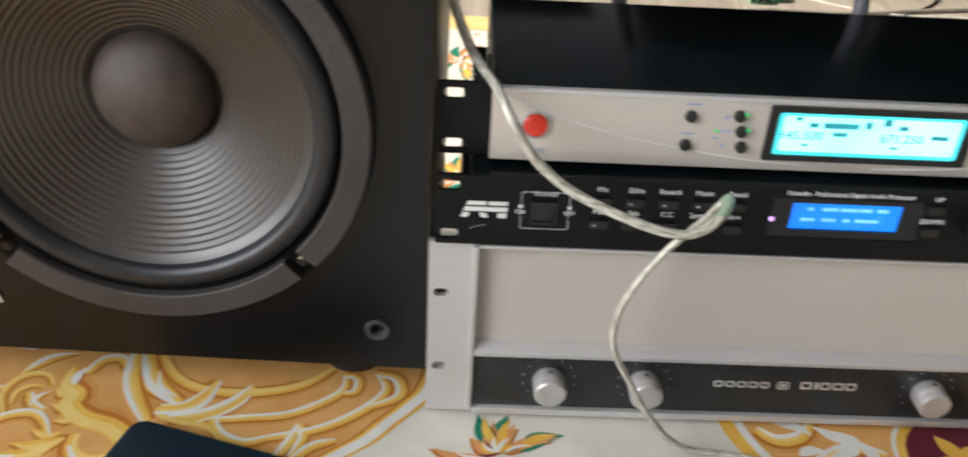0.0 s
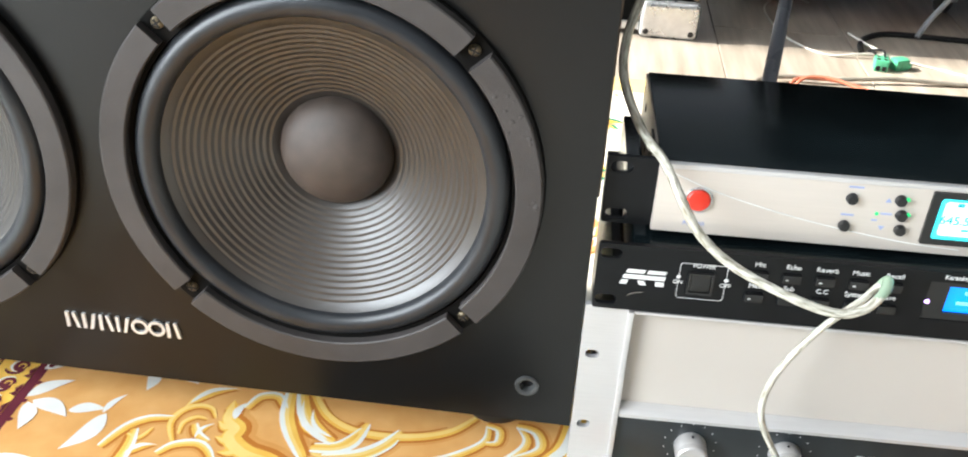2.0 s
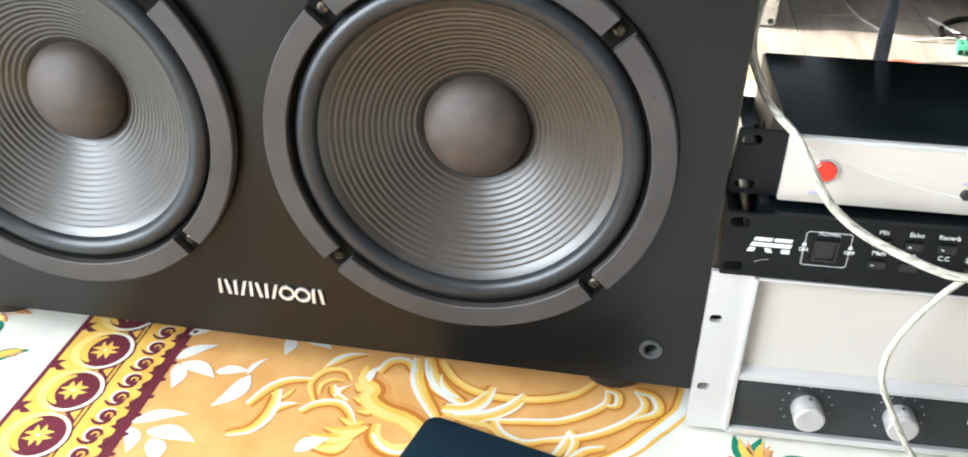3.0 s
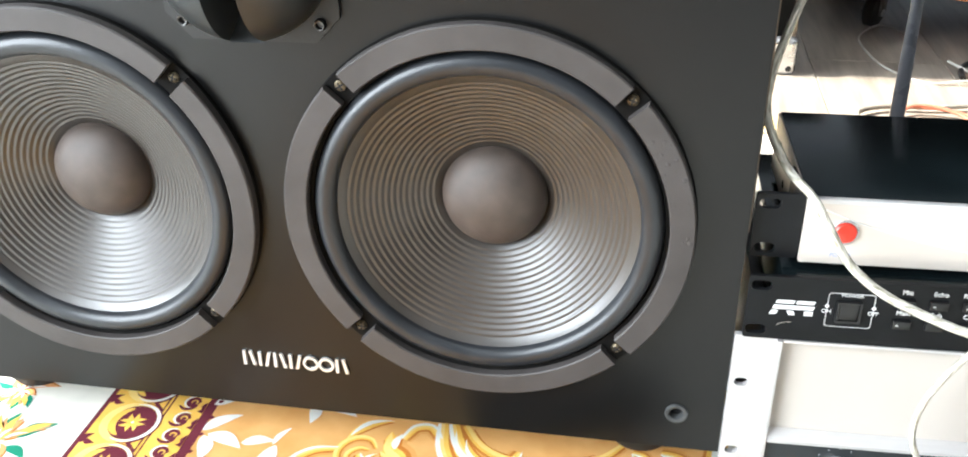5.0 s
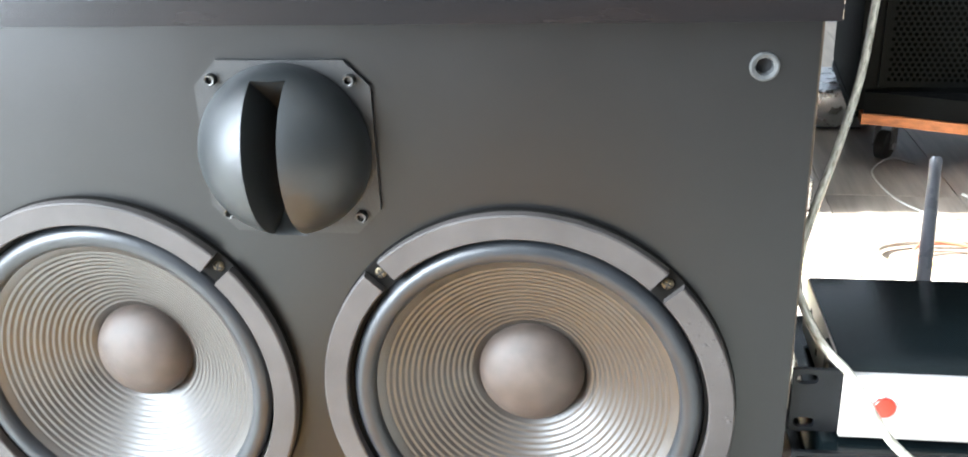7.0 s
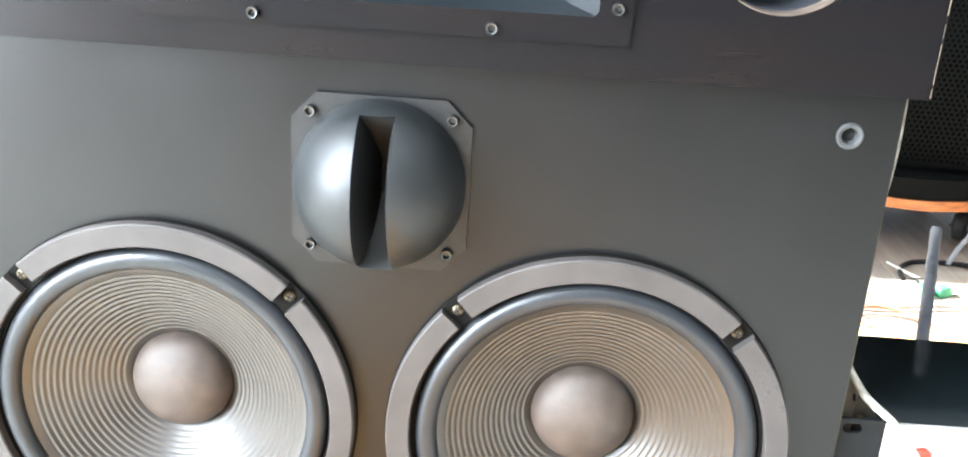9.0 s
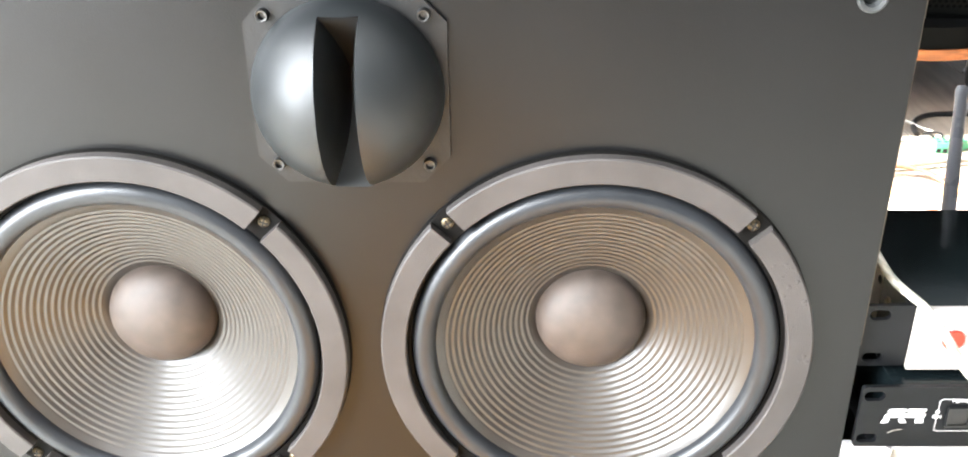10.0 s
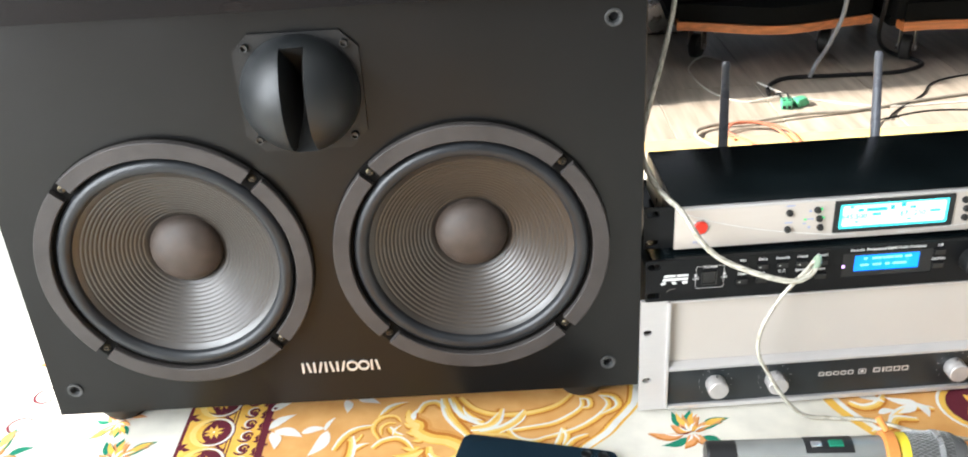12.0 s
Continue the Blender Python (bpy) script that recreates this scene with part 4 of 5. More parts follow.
lo = [shelf.verts.new((0.1866, y, z)) for y, z in vs]
hi = [shelf.verts.new((0.6046, y, z)) for y, z in vs]
for k in range(6):
    shelf.faces.new((lo[k], lo[(k + 1) % 6], hi[(k + 1) % 6], hi[k]))
shelf.faces.new(lo)
shelf.faces.new(hi)
A("middle_rail", shelf, M_ALU)
A("control_strip", box(0.1866, 0.6046, -0.0035, 0.004, 0.0068, 0.0490, 0.0004), M_BLACKPANEL)
A("bottom_rail", box(0.1866, 0.6046, -0.0065, 0.001, 0.0015, 0.0064, 0.0006), M_ALU)
A("chassis", box(0.175, 0.617, 0.0045, 0.215, 0.006, 0.128, 0.002), M_BLACKSTEEL)
for x in (0.2345, 0.2945, 0.476, 0.545):
    prof = [(0.0, -0.0150), (0.0090, -0.0150), (0.0100, -0.0141), (0.0102, -0.0108), (0.0097, -0.0100), (0.0101, -0.0090), (0.0103, -0.0010), (0.0098, 0.0), (0.0, 0.0)]
    kb = A("knob", lathe(prof, 36), M_KNOB, at=(x, -0.0036, 0.0300), label="spun aluminium knob")
    part("pointer", lathe([(0.0, -0.0008), (0.0009, -0.0006), (0.0009, 0.0)], 8), M_BTN, kb, at=pose(0, -0.0050, 0.0102, -90, 0, 0))
    for k in range(11):
        a = radians(-40 + 26 * k)
        A("scale_dot", lathe([(0.0, -0.0002), (0.0004, -0.0002), (0.0004, 0.0)], 8), M_WHITEINK, at=(x + 0.0165 * math.cos(a), -0.0036, 0.0300 + 0.0165 * math.sin(a)))
# maker's mark and type as plain silver strokes
for k in range(5):
    x = 0.3390 + 0.0074 * k
    A("mark_bar", pierced(rrect(x, x + 0.0060, 0.0286, 0.0336, 0.0016), [rrect(x + 0.0011, x + 0.0049, 0.0297, 0.0325, 0.0008)], -0.0040, -0.0036), M_SILVERLOGO, smooth=False)
A("mark_badge", pierced(rrect(0.3795, 0.3872, 0.0280, 0.0342, 0.0014), [rrect(0.3802, 0.3865, 0.0287, 0.0335, 0.001)], -0.0040, -0.0036), M_SILVERLOGO, smooth=False)
A("mark_badge", pierced(rrect(0.3815, 0.3852, 0.0297, 0.0325, 0.0008), [], -0.0040, -0.0036), M_SILVERLOGO, smooth=False)
for k, wd in enumerate((0.0070, 0.0022, 0.0064, 0.0068, 0.0068)):
    x = 0.3945 + (0.0, 0.0090, 0.0126, 0.0206, 0.0288)[k]
    A("mark_bar", pierced(rrect(x, x + wd, 0.0288, 0.0346, 0.0009), [] if wd < 0.004 else [rrect(x + 0.0012, x + wd - 0.0012, 0.0300, 0.0334, 0.0006)], -0.0040, -0.0036), M_SILVERLOGO, smooth=False)

for x in (0.20, 0.59):
    for y in (0.03, 0.19):
        A("rubber_foot", lathe([(0.0, 0.0), (0.009, 0.0), (0.010, 0.0098), (0.0, 0.0098)], 16), M_FOOT, at=pose(x, y, -0.0040, 90, 0, 0))

# digital audio processor, one unit
pa = thing("audio_processor", (0.40, 0.0, 0.1335), "black one-unit karaoke audio processor with a blue display", "audio processor")
P = lambda name, bm, m, parent=None, label="", at=(0, 0, 0), smooth=True: part(name, bm, m, parent or pa, label, (Matrix.Translation((-0.40, 0, -0.1335)) @ to4(at)) if not parent else at, smooth)
PX0, PX1, PZ0, PZ1, PY = 0.1605, 0.643, 0.1335, 0.1780, -0.008
DX, DZ = 0.3575, 0.1510
DB = [(0.346, DZ - 0.005), (0.432, DZ - 0.005), (0.432, DZ + 0.0205), (0.346, DZ + 0.0205)]
P("faceplate", pierced(rrect(PX0, PX1, PZ0, PZ1, 0.002), [slot_hole(PX0 + 0.0075, z) for z in (0.1400, 0.1715)] + [slot_hole(PX1 - 0.0075, z) for z in (0.1400, 0.1715)]
                       + [DB], PY, PY + 0.003), M_BLACKSTEEL, smooth=False)
P("chassis", box(0.180, 0.631, PY + 0.0032, 0.172, PZ0 + 0.001, PZ1 - 0.001, 0.001), M_TOPSTEEL)
for x in (0.20, 0.60):
    for y in (0.02, 0.15):
        P("rubber_foot", lathe([(0.0, 0.0), (0.008, 0.0), (0.009, 0.0035), (0.0, 0.0035)], 16), M_FOOT, at=pose(x, y, 0.1312, 90, 0, 0))
P("display_bezel", pierced(DB, [[(DX, DZ), (DX + 0.0620, DZ), (DX + 0.0620, DZ + 0.0175), (DX, DZ + 0.0175)]], PY + 0.0006, PY + 0.0026), M_BTN, smooth=False)
P("display", box(DX - 0.0005, DX + 0.0625, PY + 0.0020, PY + 0.0028, DZ - 0.0005, DZ + 0.0180), M_BLUELCD, label="lit blue liquid crystal display")
for z, spans in ((0.1672, ((0.363, 0.366), (0.371, 0.380), (0.381, 0.391), (0.392, 0.399), (0.402, 0.408))), (0.1603, ((0.360, 0.368), (0.372, 0.380), (0.384, 0.388), (0.391, 0.404)))):
    for a, b in spans:
        P("display_bar", box(a + DX - 0.3535, b + DX - 0.3535, PY + 0.0016, PY + 0.00195, z + DZ - 0.1550, z + DZ - 0.1530), M_LCDWHITE)


def pa_word(text, size, x, z, width=None):
    o = words(text, size, x, PY - 0.0005, z, M_WHITEINK, pa, width=width)
    o.location -= pa.location


for k, (top, low) in enumerate((("Mic", "Main"), ("Echo", "Sub"), ("Reverb", "C.C"), ("Music", "System"), ("Recall", "Save"))):
    x = 0.2515 + 0.0186 * k
    pa_word(top, 0.0043, x, 0.1728)
    pa_word(low, 0.0043, x, 0.1583)
    for z in (0.1653, 0.1505):
        b = P("push_button", box(x - 0.0052, x + 0.0052, PY - 0.0024, PY + 0.001, z - 0.0028, z + 0.0028, 0.0008), M_BTN)
        if (k, z) in ((2, 0.1653), (3, 0.1653), (0, 0.1505), (1, 0.1653)):
            part("button_mark", box(x - 0.4042 + 0.0006, x - 0.4042 + 0.0022, PY - 0.0027, PY - 0.0022, z - 0.1335 - 0.0004, z - 0.1335 + 0.0004), M_WHITEINK, pa)
P("led", lathe([(0.0, -0.0012), (0.0012, -0.0008), (0.0016, 0.0)], 12), M_VIOLETLED, at=(0.3472, PY, 0.1580))
pa_word("Karaoke  Professional Digital Audio Processor", 0.0042, 0.3880, 0.1752, 0.071)
pa_word("UP", 0.0040, 0.437, 0.1745)
pa_word("DOWN", 0.0040, 0.437, 0.1600)
for z in (0.1680, 0.1535):
    P("push_button", box(0.4318, 0.4422, PY - 0.0024, PY + 0.001, z - 0.0028, z + 0.0028, 0.0008), M_BTN)
P("encoder_knob", lathe([(0.0, -0.016), (0.0110, -0.016), (0.0125, -0.0145), (0.0130, 0.0), (0.0, 0.0)], 32), M_BTN, at=(0.470, PY, 0.1570))
sw_o = rrect(0.2075, 0.2345, 0.1455, 0.1695, 0.002)
P("switch_outline", pierced(sw_o, [rrect(0.2078, 0.2342, 0.1458, 0.1692, 0.0018)], PY - 0.0003, PY - 0.0001), M_WHITEINK, smooth=False)
P("rocker_switch", pierced(rrect(0.2130, 0.2275, 0.1495, 0.1640, 0.0008), [rrect(0.2145, 0.2260, 0.1510, 0.1625, 0.0005)], PY - 0.0022, PY + 0.0002), M_BTN, smooth=False)
P("rocker", box(0.2146, 0.2259, PY - 0.0018, PY + 0.001, 0.1511, 0.1624, 0.0012), M_BTN)
P("label_patch", box(0.2150, 0.2270, PY - 0.00045, PY - 0.0002, 0.1672, 0.1704), M_BLACKSTEEL)
pa_word("POWER", 0.0040, 0.2210, 0.1684, 0.0125)
for x, t in ((0.2075, "ON"), (0.2345, "OFF")):
    P("switch_dot", lathe([(0.0, -0.0006), (0.0011, -0.0005), (0.0013, -0.0003)], 14), M_WHITEINK, at=(x, PY, 0.1600))
    pa_word(t, 0.0036, x, 0.1565)
# maker's mark: slanted white strokes
for x0, x1, z0, z1, sl in ((0.1775, 0.1880, 0.1598, 0.1622, 0.0010), (0.1895, 0.2000, 0.1598, 0.1622, 0.0008), (0.1760, 0.2000, 0.1558, 0.1586, 0.0008), (0.1745, 0.1785, 0.1518, 0.1548, 0.0012), (0.1860, 0.1900, 0.1518, 0.1548, -0.0014), (0.1950, 0.2000, 0.1518, 0.1548, 0.0)):
    P("mark_bar", pierced([(x0, z0), (x1, z0), (x1 + sl, z1), (x0 + sl, z1)], [], PY - 0.0003, PY - 0.0001), M_WHITEINK, smooth=False)
P("scratch", tube([(0.180, PY - 0.0002, 0.1440), (0.184, PY - 0.0002, 0.1462), (0.1885, PY - 0.0002, 0.1468)], 0.0002, 4, 5), M_GREYCABLE)

# wireless receiver, one unit, with a champagne front
rx = thing("wireless_receiver", (0.40, 0.0, 0.1795), "black wireless microphone receiver with champagne front and cyan display", "receiver")
R = lambda name, bm, m, parent=None, label="", at=(0, 0, 0), smooth=True: part(name, bm, m, parent or rx, label, (Matrix.Translation((-0.40, 0, -0.1795)) @ to4(at)) if not parent else at, smooth)
RX0, RX1, RZ0, RZ1, RY = 0.189, 0.625, 0.1860, 0.2290, 0.004
R("case", box(RX0 + 0.001, RX1 - 0.001, RY + 0.0045, 0.139, RZ0 + 0.0005, RZ1 - 0.0005, 0.0012), M_TOPSTEEL)
# Beige colour stands in for the sunlit cloth mirrored in the case side.
R("side_plate", box(RX0 - 0.0002, RX0 + 0.0009, RY + 0.0300, 0.1385, RZ0 + 0.001, RZ1 - 0.0012, 0.0003), M_SIDEPLATE, label="steel side of the case with the cloth's reflection put into its colour")
for y, z in ((0.062, 0.216), (0.085, 0.198), (0.112, 0.214)):
    R("side_hole", lathe([(0.0, -0.0003), (0.0026, -0.0003), (0.0030, 0.0)], 14), M_DARK, at=pose(RX0 - 0.0003, y, z, 0, 0, -90))
R("front_panel", box(RX0, RX1, RY, RY + 0.0042, RZ0, RZ1, 0.0009), M_CHAMP)
R("top_edge", box(RX0 + 0.0008, RX1 - 0.0008, RY - 0.0006, RY + 0.003, RZ1 - 0.0028, RZ1 + 0.0003, 0.0006), M_ALU)
for sx in (0, 1):
    x0, x1 = (0.1605, RX0 - 0.0004) if sx == 0 else (RX1 + 0.0004, 0.6535)
    hx = x0 + 0.0085 if sx == 0 else x1 - 0.0085
    R("rack_ear", pierced(rrect(x0, x1, RZ0 + 0.0005, RZ1, 0.0015), [slot_hole(hx, z) for z in (0.1925, 0.2225)], RY + 0.004, RY + 0.007), M_BLACKSTEEL, smooth=False)
    xs = RX0 + 0.0002 if sx == 0 else RX1 - 0.0002
    R("ear_flange", box(min(xs, xs - 0.002 + 0.004 * sx), max(xs, xs - 0.002 + 0.004 * sx), RY + 0.0072, RY + 0.05, RZ0 + 0.003, RZ1 - 0.003), M_BLACKSTEEL)
    for y in (0.022, 0.040):
        R("flange_screw", screw_me, M_SCREW, at=pose(xs - 0.0022 + 0.0044 * sx, y, 0.212, 0, 0, -90 + 180 * sx))
for x in (0.215, 0.60):
    for y in (0.03, 0.115):
        R("rubber_foot", lathe([(0.0, 0.0), (0.008, 0.0), (0.009, 0.0048), (0.0, 0.0048)], 16), M_FOOT, at=pose(x, y, 0.1816, 90, 0, 0))
R("power_button", lathe([(0.0, -0.0022), (0.0058, -0.0022), (0.0064, -0.0016), (0.0066, 0.0), (0.0, 0.0)], 32), M_RED, at=(0.2130, RY, 0.2080), label="glossy red power button")
R("button_ring", lathe([(0.0067, 0.0), (0.0068, -0.0010), (0.0076, -0.0012), (0.0080, 0.0)], 32), M_CHROME, at=(0.2130, RY, 0.2080))
for x, z in ((0.2950, 0.2170), (0.2945, 0.1998), (0.3210, 0.2182), (0.3235, 0.2090), (0.3250, 0.1998), (0.4590, 0.2182), (0.4615, 0.2090), (0.4610, 0.1998)):
    R("push_button", lathe([(0.0, -0.0034), (0.0026, -0.0032), (0.0031, -0.0022), (0.0033, 0.0), (0.0, 0.0)], 20), M_BTN, at=(x, RY, z))
for x, z in ((0.3240, 0.2202), (0.3265, 0.2110)):
    R("led", lathe([(0.0, -0.0038), (0.0008, -0.0037), (0.0010, -0.0020)], 10), M_GREENLED, at=(x, RY, z))
R("led", lathe([(0.0, -0.0005), (0.0011, -0.0003), (0.0012, 0.0)], 10), M_GREENLED, at=(0.3105, RY, 0.2086))
for x, z, w in ((0.2960, 0.2240, 0.008), (0.2950, 0.2066, 0.007), (0.3155, 0.2090, 0.006), (0.3100, 0.2046, 0.003)):
    R("label_bar", box(x - w / 2, x + w / 2, RY - 0.0002, RY + 0.0002, z - 0.0006, z + 0.0006), M_BLUEINK)
for z, s in ((0.2175, 1), (0.2000, -1)):
    R("arrow_mark", pierced([(0.3130, z - 0.0013 * s), (0.3166, z - 0.0013 * s), (0.3148, z + 0.0015 * s)], [], RY - 0.0002, RY + 0.0002), M_BLUEINK, smooth=False)
o = words("POWER", 0.0036, 0.2125, RY - 0.0002, 0.1925, M_BLUEINK, rx)
o.location -= rx.location
# fine curved line engraved across the front
for pts in ([(0.197, RY - 0.0002, 0.2235), (0.225, RY - 0.0002, 0.2130), (0.27, RY - 0.0002, 0.2015), (0.325, RY - 0.0002, 0.1925), (0.36, RY - 0.0002, 0.1900)],
            [(0.40, RY - 0.0002, 0.1890), (0.45, RY - 0.0002, 0.1915), (0.52, RY - 0.0002, 0.200), (0.60, RY - 0.0002, 0.219)]):
    R("engraved_line", tube(pts, 0.00035, 8, 5), M_WHITEINK)
dx0, dx1, dz0, dz1 = 0.3370, 0.4490, 0.1930, 0.2255
R("display", pierced(rrect(dx0, dx1, dz0, dz1, 0.001), [rrect(dx0 + 0.005, dx1 - 0.005, dz0 + 0.0035, dz1 - 0.0035, 0.002)], RY - 0.0016, RY + 0.0004), M_BTN, label="lit cyan liquid crystal display in a black bezel", smooth=False)
R("lcd", pierced(rrect(dx0 + 0.0045, dx1 - 0.0045, dz0 + 0.003, dz1 - 0.003, 0.002), [], RY - 0.0007, RY - 0.0001), M_CYAN, smooth=False)
R("lcd_glow", pierced(rrect(dx0 + 0.0080, dx1 - 0.0075, dz0 + 0.0058, dz1 - 0.0055, 0.002), [], RY - 0.0009, RY - 0.00075), M_CYANHOT, smooth=False)
for t, x, w in (("645.500", 0.3560, 0.0235), ("671.250", 0.4110, 0.0235)):
    o = words(t, 0.0072, x, RY - 0.0011, 0.2085, M_LCDINK, rx, width=w, depth=0.0001)
    o.location -= rx.location
for a, b, z, h in ((0.349, 0.353, 0.2185, 0.001), (0.358, 0.364, 0.2150, 0.0013), (0.367, 0.389, 0.2150, 0.0016), (0.374, 0.383, 0.2100, 0.0012), (0.393, 0.397, 0.2160, 0.002), (0.404, 0.409, 0.2180, 0.002), (0.414, 0.420, 0.2150, 0.0012), (0.436, 0.447, 0.2100, 0.0012), (0.356, 0.360, 0.2030, 0.0006), (0.412, 0.417, 0.2030, 0.0006)):
    R("lcd_bar", box(dx0 + (a - 0.3325) * 0.868, dx0 + (b - 0.3325) * 0.868, RY - 0.0012, RY - 0.00095, z - h, z + h), M_LCDGHOST)
for x in (0.2745, 0.4395):
    an = R("antenna", lathe([(0.0, 0.0), (0.0060, 0.0), (0.0060, -0.004), (0.0054, -0.006), (0.0049, -0.065), (0.0041, -0.1085), (0.0045, -0.1095), (0.0045, -0.1150), (0.0034, -0.1180), (0.0, -0.1187)], 20), M_ANT, label="blue-black stub antenna")
    up = Vector((0.0105, 0.047, 0.1085)).normalized()
    an.matrix_basis = Matrix.Translation((x - 0.40, 0.158, 0.190 - 0.1795)) @ up.to_track_quat('-Y', 'Z').to_matrix().to_4x4()
    R("antenna_joint", box(x - 0.006, x + 0.006, 0.1392, 0.1640, 0.186, 0.1965, 0.002), M_ANT)

# the stack stands turned a little away from the loudspeaker's front
turn = Matrix.Translation((0.1575, 0.0, 0.0)) @ Matrix.Rotation(radians(1.7), 4, 'Z') @ Matrix.Translation((-0.1575, 0.0, 0.0))
for unit, rise in ((amp, 0.0040), (pa, 0.0043), (rx, 0.0004)):
    unit.matrix_basis = Matrix.Translation((0.0, 0.0, rise)) @ turn @ unit.matrix_basis

# ---- cables over the stack ----
cab = part("speaker_cable", tube([(0.236, 0.30, 0.62), (0.233, 0.235, 0.52), (0.2243, 0.188, 0.46), (0.2135, 0.156, 0.42), (0.203, 0.124, 0.38), (0.1890, 0.094, 0.345), (0.1735, 0.066, 0.312), (0.1648, 0.052, 0.285), (0.1650, 0.044, 0.262), (0.177, 0.025, 0.240),
                                  (0.190, -0.002, 0.2335), (0.199, -0.016, 0.222), (0.212, -0.022, 0.203), (0.232, -0.027, 0.188), (0.262, -0.034, 0.177), (0.288, -0.036, 0.1705), (0.304, -0.033, 0.1730), (0.3140, -0.026, 0.181),
                                  (0.3165, -0.019, 0.1835), (0.3125, -0.0180, 0.1785), (0.3045, -0.0235, 0.1722), (0.2950, -0.0270, 0.1645), (0.2815, -0.0285, 0.1470), (0.2675, -0.030, 0.118), (0.2655, -0.031, 0.090), (0.2795, -0.030, 0.060),
                                  (0.298, -0.032, 0.030), (0.318, -0.030, 0.010), (0.345, -0.028, 0.0034), (0.385, -0.036, 0.0034), (0.43, -0.060, 0.0034), (0.52, -0.085, 0.0034)], 0.0027, 10, 12,
                                  lambda t: 1.0 if t < 0.60 else 0.76), M_CLEAR)
# Green LED light showing through the cable is put into this piece's colour.
part("green_end", tube([(0.3085, -0.0305, 0.1765), (0.3140, -0.026, 0.181), (0.3165, -0.019, 0.1835), (0.3135, -0.0175, 0.180)], 0.0032, 8, 12, lambda t: 0.6 + 0.4 * math.sin(math.pi * t)),
     mat("sleeve_led_glow", (0.36, 0.48, 0.34), 0.25, coat=0.8), cab, "clear sleeve end with the green LED light put into its colour")
tagged(cab, "clear-sleeved braided speaker cable looped over the rack units", "cable")

# ---- things on the cloth ----
ph = thing("smartphone", pose(-0.0195, -0.0275, 0.0008, 0, 0, -15), "dark blue glass smartphone lying on the cloth", "phone")
bm = bmesh.new()
vs = [bm.verts.new((x, y, 0)) for x, y in rrect(0, 0.154, -0.0735, 0, 0.010, 6)]
bm.faces.new(vs)
got = bmesh.ops.extrude_face_region(bm, geom=bm.faces[:])
bmesh.ops.translate(bm, vec=(0, 0, 0.0082), verts=[v for v in got["geom"] if isinstance(v, bmesh.types.BMVert)])
bmesh.ops.bevel(bm, geom=[e for e in bm.edges if abs(e.verts[0].co.z - e.verts[1].co.z) < 1e-6], offset=0.002, segments=3, profile=0.6, affect='EDGES')
part("body", bm, M_PHONE, ph)
for x, y in ((0.124, -0.010), (0.140, -0.010)):
    part("lens", lathe([(0.0, 0.0004), (0.0035, 0.0004), (0.0040, 0.0016), (0.0050, 0.0016), (0.0054, 0.0)], 24), M_BTN, ph, at=pose(x, y, 0.0083, 90, 0, 0))

# handheld microphone, axis along x
mic = thing("microphone", pose(0.204, -0.099, 0.0236, 0, 0, -3.6) @ Matrix.Scale(0.89, 4), "silver-grey handheld microphone with a wire mesh head and orange band", "microphone")


def along(profile, seg=40):
    """Turns (radius, x) pairs round the x axis."""
    bm = lathe([(r, x) for r, x in profile], seg)
    bm.transform(Matrix.Rotation(radians(-90), 4, 'Z'))
    return bm


part("end_cap", along([(0.0, 0.0), (0.0160, 0.0), (0.0176, 0.002), (0.0180, 0.030), (0.0, 0.030)]), M_MICBLACK, mic)
part("handle", along([(0.0, 0.0302), (0.0181, 0.0302), (0.0190, 0.075), (0.0205, 0.150), (0.0215, 0.176), (0.0, 0.176)]), M_MICGREY, mic)
win = bmesh.new()
for i in range(9):
    a = radians(52 + 76 * i / 8 + 0)
    for x in (0.098, 0.146):
        r = 0.0202 + (x - 0.098) * 0.02
        win.verts.new((x, r * math.cos(a) * -1, r * math.sin(a)))
win.verts.ensure_lookup_table()
for i in range(8):
    win.faces.new((win.verts[2 * i], win.verts[2 * i + 1], win.verts[2 * i + 3], win.verts[2 * i + 2]))
part("display_window", win, M_MICBLACK, mic)
part("switch", box(0.104, 0.114, -0.008, -0.001, 0.0195, 0.0222, 0.0008), M_CHROME, mic)
part("switch", box(0.122, 0.136, -0.008, 0.001, 0.0198, 0.0222, 0.0008), M_TEAL, mic)
part("neck_band", along([(0.0218, 0.1762), (0.0262, 0.178), (0.0265, 0.188), (0.0225, 0.190), (0.0, 0.190)]), M_ORANGE, mic, "orange rubber band")
part("band_tail", tube([(0.183, 0.010, 0.024), (0.180, 0.016, 0.028), (0.176, 0.021, 0.034)], 0.0035, 5, 8), M_ORANGE, mic)
part("neck_ring", along([(0.0226, 0.1902), (0.0240, 0.192), (0.0246, 0.200), (0.0, 0.200)]), M_YELLOW, mic)
part("head_core", along([(0.0, 0.2002), (0.0240, 0.2002), (0.0248, 0.228), (0.0235, 0.246), (0.0170, 0.258), (0.0, 0.262)]), M_FOAM, mic)
wire = bmesh.new()


def head_r(x):
    return 0.0254 if x < 0.228 else 0.0254 * math.sqrt(max(0.0, 1 - ((x - 0.228) / 0.0375) ** 2)) + 0.0003


